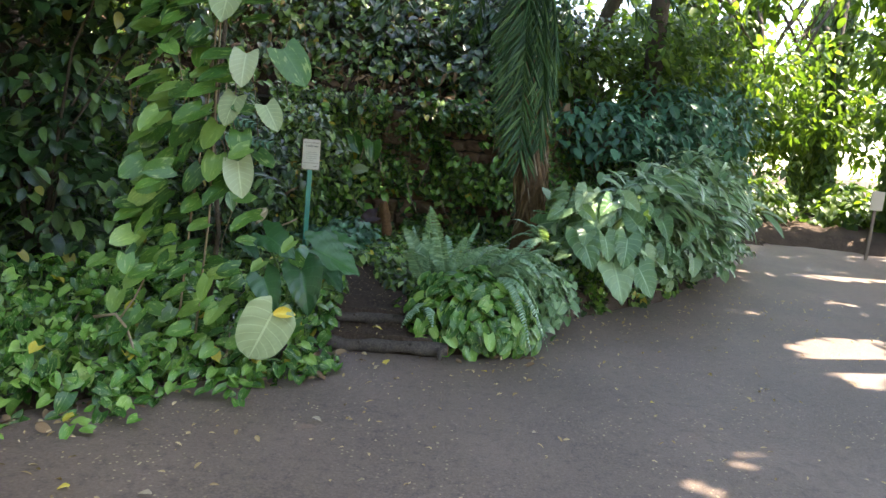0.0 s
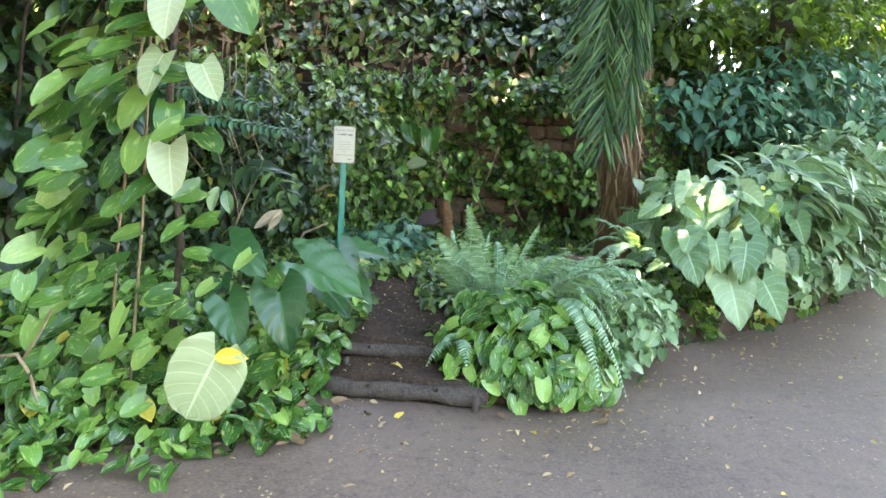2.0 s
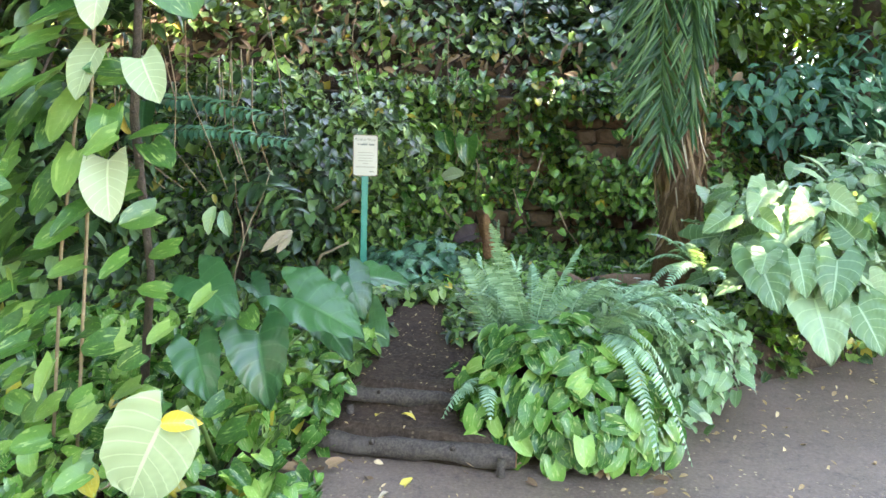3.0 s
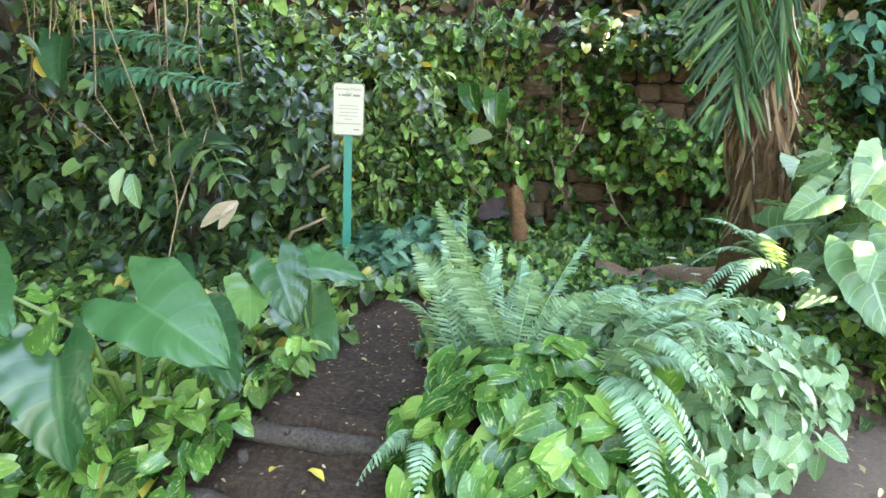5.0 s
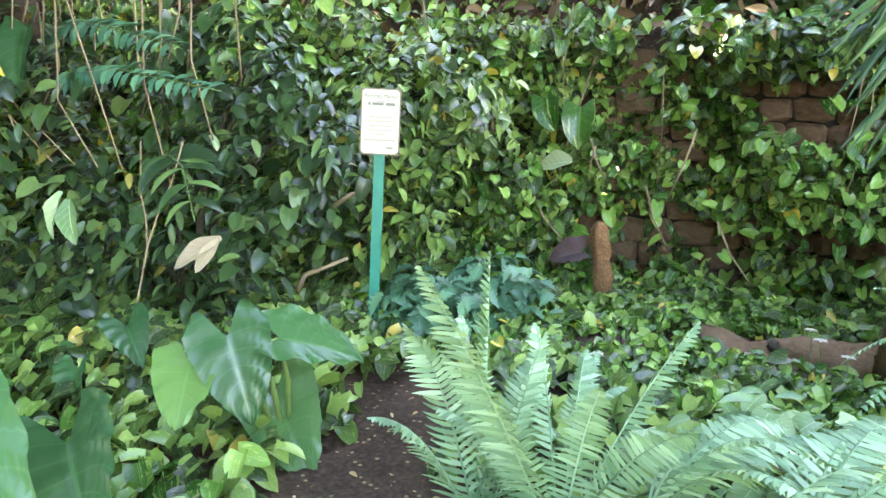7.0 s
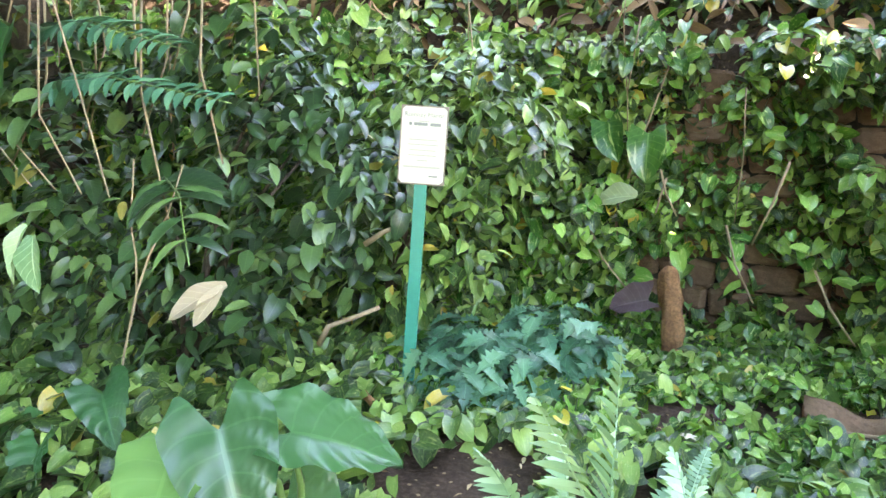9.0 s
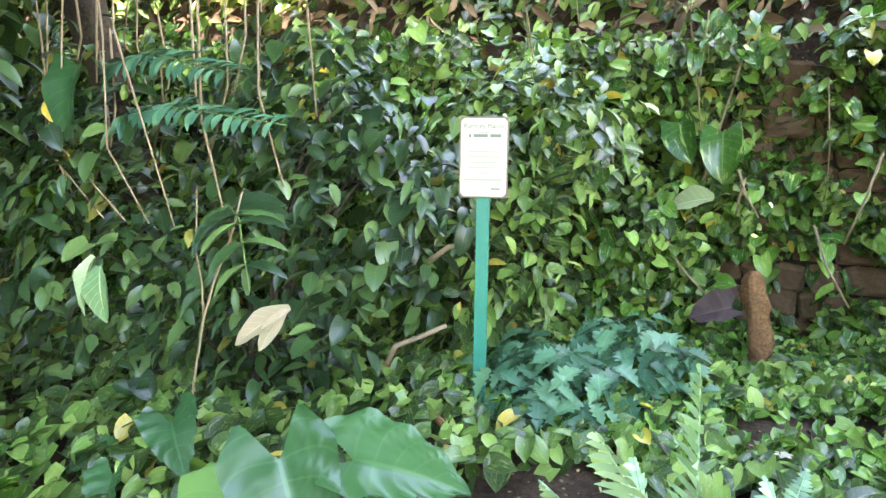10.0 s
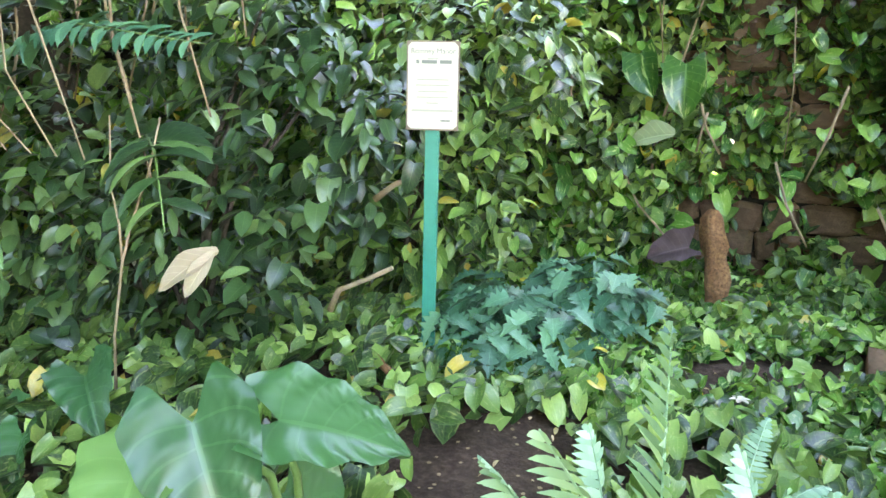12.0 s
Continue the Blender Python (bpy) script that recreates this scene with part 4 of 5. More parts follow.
def hanging_frond(points, pinna, pairs, fan):
    """An old frond hanging against the trunk, its leaflets combed downwards."""
    pts = [Vector(p) for p in points]
    n = len(pts) - 1
    at = lambda k: pts[min(n - 1, int(k * n))].lerp(pts[min(n - 1, int(k * n)) + 1], k * n - min(n - 1, int(k * n)))
    pieces = [tube(pts, [0.02 - 0.004 * k for k in range(n + 1)], 6)]
    for i in range(pairs):
        k = 0.03 + 0.97 * i / pairs
        p = at(k)
        L = pinna * (0.7 + 0.3 * math.sin(math.pi * k)) * rng.uniform(0.8, 1.15)
        for sgn in (-1, 1):
            a = math.radians(rng.normal(fan, 9)) * (1 if sgn < 0 else 0.7)
            run = Vector((sgn * math.sin(a), -0.12 - rng.uniform(0, 0.3), -math.cos(a))).normalized()
            edge = run.cross(Vector((rng.normal(0, 0.5), -1, rng.normal(0, 0.3)))).normalized() * 0.017
            v = []
            for q, wide in ((0, 0.5), (0.3, 1), (0.65, 0.8), (1, 0.06)):
                c = p + run * L * q + Vector((0, 0, -0.22 * L * q * q))
                v += [c - edge * wide, c + Vector((0, -0.006, 0)), c + edge * wide]
            f = []
            for j in range(3):
                f += [(3 * j, 3 * j + 1, 3 * j + 4, 3 * j + 3), (3 * j + 1, 3 * j + 2, 3 * j + 5, 3 * j + 4)]
            pieces.append((v, f, [(0.6, k)] * 12))
    t = joined(pieces)
    return mesh_of("frond", t[0], t[1], M_PALM, t[2], smooth=False)


PF = [palm_frond(2.3, 50, 0.34), palm_frond(1.9, 44, 0.3)]
for i in range(10):
    a = (90, 60, 120, 30, 0, 330, 300, 210, 250, 160)[i]
    child("frond", PF[i % 2], palm, pose(-0.45, 0.1, rng.uniform(4.2, 4.6), 0, 0, a) @ pose(0, 0.1, 0, rng.uniform(-50, 10), 0, 0), "dark arching frond")
for points, pinna, pairs, fan in (([(-0.42, -0.28, 4.3), (-0.36, -0.32, 3.2), (-0.33, -0.33, 2.4), (-0.26, -0.3, 1.25)], 0.46, 64, 40), ([(-0.3, -0.26, 4.2), (-0.16, -0.34, 3.0), (-0.08, -0.34, 2.3), (-0.04, -0.3, 1.45)], 0.36, 52, 26),
                                  ([(-0.5, -0.1, 4.2), (-0.5, -0.2, 3.2), (-0.46, -0.24, 2.5), (-0.36, -0.22, 1.6)], 0.44, 50, 44), ([(-0.25, -0.15, 4.1), (0.0, -0.24, 2.9), (0.04, -0.24, 2.1)], 0.3, 34, 22)):
    child("frond", hanging_frond(points, pinna, pairs, fan), palm, None, "dark green frond hanging against the trunk")
STRIP = [mesh_of("dead_strip", *t[:2], m, t[2]) for t in (blade(6, 1, lambda v: 0.02 + 0.05 * math.sin(math.pi * min(1, v + 0.1)), 0, 0.4, 0.3), blade(5, 1, lambda v: 0.015 + 0.03 * (1 - v), 0, 0.2, -0.2)) for m in (M_DEAD, M_TAN)]
for i in range(290):
    a, z = rng.uniform(0, 2 * math.pi), rng.uniform(0.5, 2.3)
    x0 = -0.12 * max(0, z - 0.6)
    r = 0.165 + 0.04 * (z > 1.0)
    p = Vector((x0 + r * math.cos(a), r * math.sin(a), z))
    out = Vector((math.cos(a), math.sin(a), 0))
    child("dead_strip", STRIP[(0, 0, 2, 0, 2, 2, 3, 0, 0)[i % 9]], palm, leaf_matrix(p, out + Vector((0, 0, 0.2)), out * rng.uniform(0.0, 0.35) + Vector((rng.normal(0, 0.25), 0, -1)), rng.uniform(0.13, 0.34)), "dry brown leaf base")

# ---- steps ----
def log(a, b, r, label, name="log_step", material=M_LOG, rough=0.3):
    pts = [Vector(a).lerp(Vector(b), k / 10) + Vector((0, 0, 0.006 * math.sin(k * 2.1))) for k in range(11)]
    base = thing(name, a, label, "log", "log steps")
    loc = [p - Vector(a) for p in pts]
    child("trunk", mesh_of("trunk", *tube(loc, [r * (0.93 + 0.1 * math.sin(k * 1.7)) for k in range(11)], 14, rough)[:2], material), base)
    axis = (loc[-1] - loc[0]).normalized()
    for end, sgn in ((loc[0], -1), (loc[-1], 1)):
        child("end_face", mesh_of("end_face", *tube([end, end + axis * sgn * 0.006], [r * 0.86, r * 0.8], 14, 0.2)[:2], M_STUMP), base, None, "sawn brown end of the log")
    for k in (3, 7):
        q = loc[k] + Vector((0, -r * 0.55, r * 0.6))
        child("knot", mesh_of("knot", *tube([q, q + Vector((0.004, -r * 0.25, r * 0.25))], [r * 0.3, r * 0.16], 9, 0.3)[:2], M_LOG), base, None, "weathered knot")
    return base


log((-0.96, 5.80, 0.06), (0.12, 5.92, 0.06), 0.06, "dark weathered round log forming the lowest step")
log((-1.0, 6.17, 0.2), (-0.12, 6.31, 0.195), 0.052, "half-buried worn log forming the second step")
log((-0.02, 9.42, 0.29), (1.3, 9.55, 0.34), 0.14, "half-buried crumbling brown log beside the footpath", "fallen_log", M_STONE, 0.7)
for k, (x, y, h) in enumerate(((0.06, 5.83, 0.11), (-0.86, 6.05, 0.2))):
    peg = thing("wooden_peg", (x, y, -0.02), "short dark wooden stake holding the step log", "stake", "step stakes")
    child("stake", mesh_of("stake", *tube([(0, 0, -0.02), (0, 0, h)], [0.025, 0.022], 8, 0.2)[:2], M_LOG), peg)

# ---- sign ----
SIGN = pose(-1.63, 8.25, 0.3, 0, 0, 28)
sign = thing("garden_sign", (0, 0, 0), "cream notice board on a green painted metal post", "sign")
sign.matrix_world = SIGN
bm = bmesh.new()
bmesh.ops.create_cube(bm, size=1, matrix=Matrix.Translation((0, 0.02, 0.45)) @ Matrix.Diagonal((0.058, 0.03, 1.5, 1)))
bmesh.ops.bevel(bm, geom=bm.edges[:], offset=0.004, segments=2, affect="EDGES")
part("post", bm, M_POST, sign, "green painted post")
W2, H2, Z0 = 0.108, 0.178, 1.235


def board(w, h, cut, y0, y1):
    bm = bmesh.new()
    ring = [(-w + cut, -h), (w - cut, -h), (w, -h + cut), (w, h - cut), (w - cut, h), (-w + cut, h), (-w, h - cut), (-w, -h + cut)]
    f = bm.faces.new([bm.verts.new((x, y0, Z0 + z)) for x, z in ring])
    r = bmesh.ops.extrude_face_region(bm, geom=[f])
    bmesh.ops.translate(bm, verts=[v for v in r["geom"] if isinstance(v, bmesh.types.BMVert)], vec=(0, y1 - y0, 0))
    bmesh.ops.recalc_face_normals(bm, faces=bm.faces[:])
    return bm


part("backing_board", board(W2, H2, 0.004, -0.004, 0.004), M_FRAME, sign, "thin dark brown edged backing")
panel = part("panel", board(W2 - 0.006, H2 - 0.006, 0.014, -0.008, -0.0045), M_PANEL, sign, "cream printed panel with clipped corners")


def lettering(words, z, size, material, x=0.0, shear=0.0):
    cu = bpy.data.curves.new("lettering", "FONT")
    cu.body, cu.size, cu.align_x, cu.extrude, cu.shear = words, size, "CENTER", 0.0004, shear
    cu.materials.append(material)
    ob = new("lettering", cu)
    ob.parent = panel
    ob.matrix_local = pose(x, -0.0088, Z0 + z, 90, 0, 0)


lettering("Romney Manor", 0.128, 0.029, M_INK)
for x, w in ((-0.062, 0.012), (-0.015, 0.062), (0.052, 0.048)):
    bm = bmesh.new()
    bmesh.ops.create_cube(bm, size=1, matrix=Matrix.Translation((x, -0.0086, Z0 + 0.095)) @ Matrix.Diagonal((w, 0.0008, 0.014, 1)))
    part("text_line", bm, M_INK, panel, "dark line of print")
for z, w in ((0.108, 0.045), (0.025, 0.13), (0.003, 0.14), (-0.022, 0.12), (-0.045, 0.13), (-0.068, 0.05), (-0.098, 0.17)):
    bm = bmesh.new()
    bmesh.ops.create_cube(bm, size=1, matrix=Matrix.Translation((0, -0.0086, Z0 + z)) @ Matrix.Diagonal((w, 0.0008, 0.006 if w < 0.16 else 0.009, 1)))
    part("text_line", bm, M_INKPALE, panel, "faded illegible line of print")
bm = bmesh.new()
bmesh.ops.create_cube(bm, size=1, matrix=Matrix.Translation((0.055, -0.0086, Z0 - 0.138)) @ Matrix.Diagonal((0.04, 0.0008, 0.007, 1)))
part("text_line", bm, M_INK, panel, "small printed mark")

# ---- stump, sticks and dead leaves ----
stump = thing("wooden_stump", (-0.83, 9.98, 0.28), "slim reddish-brown rotten stump in the ivy", "stump")
child("trunk", mesh_of("trunk", *tube([(0.04, 0, -0.1), (0.03, 0, 0.05), (0.01, 0, 0.14), (0.0, 0, 0.22), (-0.02, 0, 0.31), (-0.03, 0, 0.36), (-0.03, 0, 0.42), (-0.05, 0.01, 0.5), (-0.06, 0.01, 0.58), (-0.06, 0.02, 0.63)],
      [0.075, 0.078, 0.064, 0.074, 0.066, 0.056, 0.078, 0.074, 0.066, 0.03], 16, 0.55)[:2], M_STUMP), stump)


def stick(points, r, label, name="stick", material=M_TWIG):
    o = Vector(points[0])
    ob = new(name, mesh_of(name, *tube([Vector(p) - o for p in points], [r * (1 - 0.5 * k / len(points)) for k in range(len(points))], 7, 0.3)[:2], material))
    ob.location = o
    return tagged(ob, label, name.replace("_", " "))


stick([(-1.42, 9.7, 0.38), (-1.1, 9.5, 0.35), (-0.75, 9.3, 0.26)], 0.028, "brown fallen branch lying in the ivy")
stick([(-1.97, 8.0, 0.58), (-1.92, 8.0, 0.68), (-1.82, 8.05, 0.73), (-1.71, 8.1, 0.79)], 0.016, "pale dry stick leaning near the signpost")
stick([(-1.89, 8.2, 1.05), (-1.8, 8.22, 1.12), (-1.7, 8.25, 1.17)], 0.016, "pale dry stick behind the signpost")
stick([(-2.3, 7.2, 0.4), (-2.28, 7.2, 0.62), (-2.2, 7.2, 0.9), (-2.14, 7.21, 1.05), (-2.06, 7.23, 1.22), (-2.01, 7.25, 1.4)], 0.006, "thin pale stem rising out of the bed", "vine_stem")
stick([(-2.2, 7.2, 0.9), (-2.22, 7.21, 1.03), (-2.27, 7.22, 1.15), (-2.3, 7.25, 1.4)], 0.005, "thin pale side stem", "vine_stem")
stick([(-2.37, 4.75, 0.41), (-2.2, 4.7, 0.46), (-2.1, 4.66, 0.38), (-2.02, 4.63, 0.2), (-1.99, 4.62, 0.02)], 0.012, "bent bare twig at the edge of the lane")
stick([(-2.16, 4.69, 0.44), (-2.08, 4.72, 0.58), (-2.03, 4.75, 0.71)], 0.008, "bare side twig at the edge of the lane")
for i in range(5):
    x0 = -2.6 - 0.18 * i
    stick([(x0, 7.1, 2.5), (x0 + 0.1 * math.sin(i * 2.0), 7.1, 2.0), (x0 + 0.2 * math.cos(i * 1.3), 7.12, 1.55), (x0 + 0.3, 7.15, 1.25)], 0.005, "thin bare vine hanging in front of the shrubs", "hanging_vine")
for i in range(22):
    s = rng.uniform(9, 20)
    x, y, nx, ny = along(WALL, s)
    o, z, L = rng.uniform(0.35, 0.6), rng.uniform(1.5, 3.0), rng.uniform(0.5, 1.3)
    stick([(x + nx * o, y + ny * o, z + L * 0.5), (x + nx * o + rng.normal(0, 0.06), y + ny * o, z), (x + nx * o + rng.normal(0, 0.1), y + ny * (o - 0.1), z - L * 0.5)], 0.005, "thin bare vine hanging down the wall", "hanging_vine")
for i in range(16):
    x, y = rng.uniform(-3.6, -2.3), rng.uniform(7.1, 8.0)
    z, L = rng.uniform(1.6, 2.2), rng.uniform(0.5, 1.0)
    stick([(x, y, z + L * 0.6), (x + rng.normal(0, 0.06), y, z), (x + rng.normal(0, 0.15), y, z - L * 0.5)], 0.006, "thin bare vine hanging among the shrubs", "hanging_vine")


def single_leaf(name, p, n, d, s, tmpl, material, label):
    ob = new(name, mesh_of(name, tmpl[0], tmpl[1], material, tmpl[2]))
    ob.matrix_world = leaf_matrix(p, n, d, s)
    return tagged(ob, label, "leaf")


MOUND_PETAL = mesh_of("petal", *[[(p[0] * 0.04, p[1] * 0.04, p[2] * 0.04) for p in OVAL[0]], OVAL[1]], M_PANEL)
CRUMPLED = blade(10, 4, heart, 0.25, 0.5, 0.3, 0.09, 2.3)
FINE_SLIM = blade(8, 3, lambda v: oval(v) * 0.62, 0, 0.3, 0.35, 0.02, 2)
FINE_OVAL, FINE_HEART = blade(8, 3, oval, 0, 0.25, 0.3, 0.02, 2), blade(8, 3, heart, 0.2, 0.25, 0.3, 0.03, 2)
single_leaf("dry_leaf", (-1.87, 7.35, 0.96), (0.35, -0.75, 0.5), (-0.75, -0.5, -0.5), 0.27, FINE_SLIM, M_TAN, "long pale tan dead leaf caught in the shrub")
single_leaf("dry_leaf", (-1.87, 7.33, 0.96), (0.5, -0.75, 0.3), (-0.42, -0.3, -0.75), 0.19, FINE_SLIM, M_TAN, "curled pale tan dead leaf caught in the shrub")
single_leaf("withered_leaf", (-1.0, 9.98, 0.68), (0.3, -0.75, 0.5), (-0.75, -0.4, -0.2), 0.24, CRUMPLED, M_PURPLE, "large purplish-grey withered leaf beside the stump")
single_leaf("pothos_leaf", (-1.13, 10.05, 1.72), (0.1, -0.85, 0.4), (0.1, -0.3, -0.95), 0.3, FINE_HEART, M_POTHOS, "large round variegated leaf on the wall")
single_leaf("pothos_leaf", (-1.4, 10.05, 1.78), (-0.2, -0.85, 0.4), (0.35, -0.3, -0.8), 0.27, FINE_HEART, M_POTHOS, "large variegated leaf on the wall")
single_leaf("pothos_leaf", (-1.16, 10.05, 1.32), (-0.1, -0.75, 0.6), (-1.0, -0.2, 0.15), 0.33, FINE_OVAL, M_PALE, "pale yellow-green leaf turned on its edge")
single_leaf("yellow_leaf", (-3.2, 7.1, 1.8), (0.1, -0.9, 0.4), (-0.5, -0.2, 0.5), 0.16, FINE_OVAL, M_YELLOW, "bright yellow dying leaf among the shrubs")
single_leaf("yellow_leaf", (-3.16, 7.1, 1.78), (0.2, -0.9, 0.4), (0.5, -0.2, -0.6), 0.17, FINE_OVAL, M_YELLOW, "orange-yellow dying leaf among the shrubs")
single_leaf("dark_leaf", (-3.0, 7.15, 1.9), (0.1, -0.9, 0.5), (0.1, -0.2, -0.9), 0.3, FINE_HEART, M_EAR, "large dark blue-green leaf hanging among vines")
single_leaf("variegated_leaf", (-2.17, 6.78, 1.18), (-0.1, -0.9, 0.4), (-0.25, -0.2, -0.9), 0.2, FINE_OVAL, M_MALLOW, "pale veined leaf at the front of the shrub")
single_leaf("variegated_leaf", (-2.1, 6.76, 1.16), (0.2, -0.9, 0.4), (0.3, -0.2, -0.9), 0.18, FINE_OVAL, M_MALLOW, "pale veined leaf drooping from the shrub")


def spray(points, pairs, pinna, wide, label, material=M_BLUE):
    """A feathery branch of paired leaflets along points."""
    o = Vector(points[0])
    pts = [Vector(p) - o for p in points]
    root = thing("feathery_branch", tuple(o), label, "branch", "feathery branches")
    child("stem", mesh_of("stem", *tube(pts, [0.006, 0.004, 0.002], 5)[:2], M_STEM), root)
    path = lambda k: pts[0].lerp(pts[1], k * 2) if k < 0.5 else pts[1].lerp(pts[2], k * 2 - 1)
    me = mesh_of("leaflet", *SLIM[:2], material, SLIM[2])
    run = (pts[2] - pts[0]).normalized()
    side = run.cross(Vector((0, -0.5, 0.85))).normalized()
    for i in range(pairs):
        k = 0.08 + 0.9 * i / pairs
        for sgn in (-1, 1):
            child("leaflet", me, root, leaf_matrix(path(k), Vector((0, -0.45, 0.85)) + Vector(rng.normal(0, 0.12, 3)), run * 0.5 + side * sgn + Vector((0, 0, -0.15)), pinna * (1 - 0.5 * k) * wide))
    return root


spray([(-3.2, 7.4, 1.94), (-2.6, 7.25, 1.93), (-1.95, 7.2, 1.8)], 20, 0.16, 1.0, "feathery blue-green branch reaching over the shrubs")
spray([(-3.13, 7.4, 1.7), (-2.45, 7.25, 1.71), (-1.82, 7.3, 1.63)], 22, 0.15, 1.0, "feathery blue-green branch beside the sign")
spray([(-2.24, 7.35, 1.33), (-1.9, 7.15, 1.3), (-1.65, 7.0, 1.1)], 6, 0.22, 1.1, "drooping branch with long paired leaves", M_DARK)
for x, y, z in ((0.55, 9.2, 0.56), (0.6, 9.05, 0.55), (0.73, 8.92, 0.52), (-0.38, 8.48, 0.42), (-0.34, 8.44, 0.38)):
    fl = thing("white_flower", (x, y, z), "small white flower head among the leaves", "flower", "white flowers")
    for k in range(6):
        child("petal", MOUND_PETAL, fl, pose(0, 0, 0, 20, 0, 60 * k))
    child("stem", mesh_of("stem", *tube([(0, 0, 0), (0.01, 0.01, -0.1), (0, 0.02, -0.22)], [0.003, 0.003, 0.003], 4)[:2], M_STEM), fl)
for x, y, s in ((-1.25, 5.0, 0.1), (-0.3, 3.55, 0.05), (-0.73, 4.3, 0.07), (-1.7, 3.2, 0.07), (-1.3, 3.2, 0.07), (0.45, 5.55, 0.06), (0.75, 2.9, 0.07), (-0.35, 5.62, 0.1), (-0.42, 5.45, 0.06), (0.7, 4.4, 0.05), (1.7, 5.2, 0.05), (-0.55, 6.05, 0.09), (-0.68, 5.98, 0.05)):
    a = rng.uniform(0, 6.28)
    z = float(road_height(y)) + 0.02 if y < 5.8 else float(land(x, y)) + 0.03
    single_leaf("fallen_leaf", (x, y, z), (rng.normal(0, 0.2), rng.normal(0, 0.2), 1), (math.cos(a), math.sin(a), 0), s, FINE_OVAL, M_YELLOW if y > 5.8 else (M_YELLOW, M_TAN)[int(rng.integers(0, 2))], "small yellowed leaf fallen on the ground")

# bare roots and twigs caught in the wall ivy
for x, z, L, lean in ((-1.02, 1.5, 0.28, 0.12), (-0.98, 1.45, 0.22, -0.05), (-1.9, 1.75, 0.35, 0.02), (-1.82, 1.7, 0.3, 0.03), (-0.6, 1.2, 0.45, 0.2), (-0.3, 1.6, 0.5, -0.15), (-1.45, 1.1, 0.4, 0.3), (-0.1, 1.0, 0.4, 0.25)):
    stick([(x, 10.02, z), (x + lean * 0.4, 10.0, z - L * 0.5), (x + lean, 10.05, z - L)], 0.008, "pale bare root hanging out of the wall ivy", "bare_root")
stick([(-0.3, 9.2, 0.3), (0.0, 9.25, 0.33), (0.35, 9.35, 0.34)], 0.014, "thin fallen branch beside the footpath")
stick([(-1.75, 8.02, 0.42), (-1.6, 7.95, 0.4), (-1.5, 7.92, 0.36)], 0.02, "short reddish-brown stick at the foot of the signpost", material=M_STUMP)

# ---- trees ----
rng = np.random.default_rng(5)


# ground spots (x, y, rx, ry) where sun patches are wanted; crowns are cut open above
SUN_GAPS = ((4.35, 6.9, 0.7, 0.95), (5.0, 8.1, 0.5, 0.25), (7.2, 13.0, 0.7, 0.35), (8.2, 13.4, 0.3, 0.5), (0.65, 7.65, 0.24, 0.22), (0.9, 7.6, 0.22, 0.2), (1.7, 8.3, 0.28, 0.22), (1.5, 3.6, 0.2, 0.1), (0.75, 6.0, 0.1, 0.15))


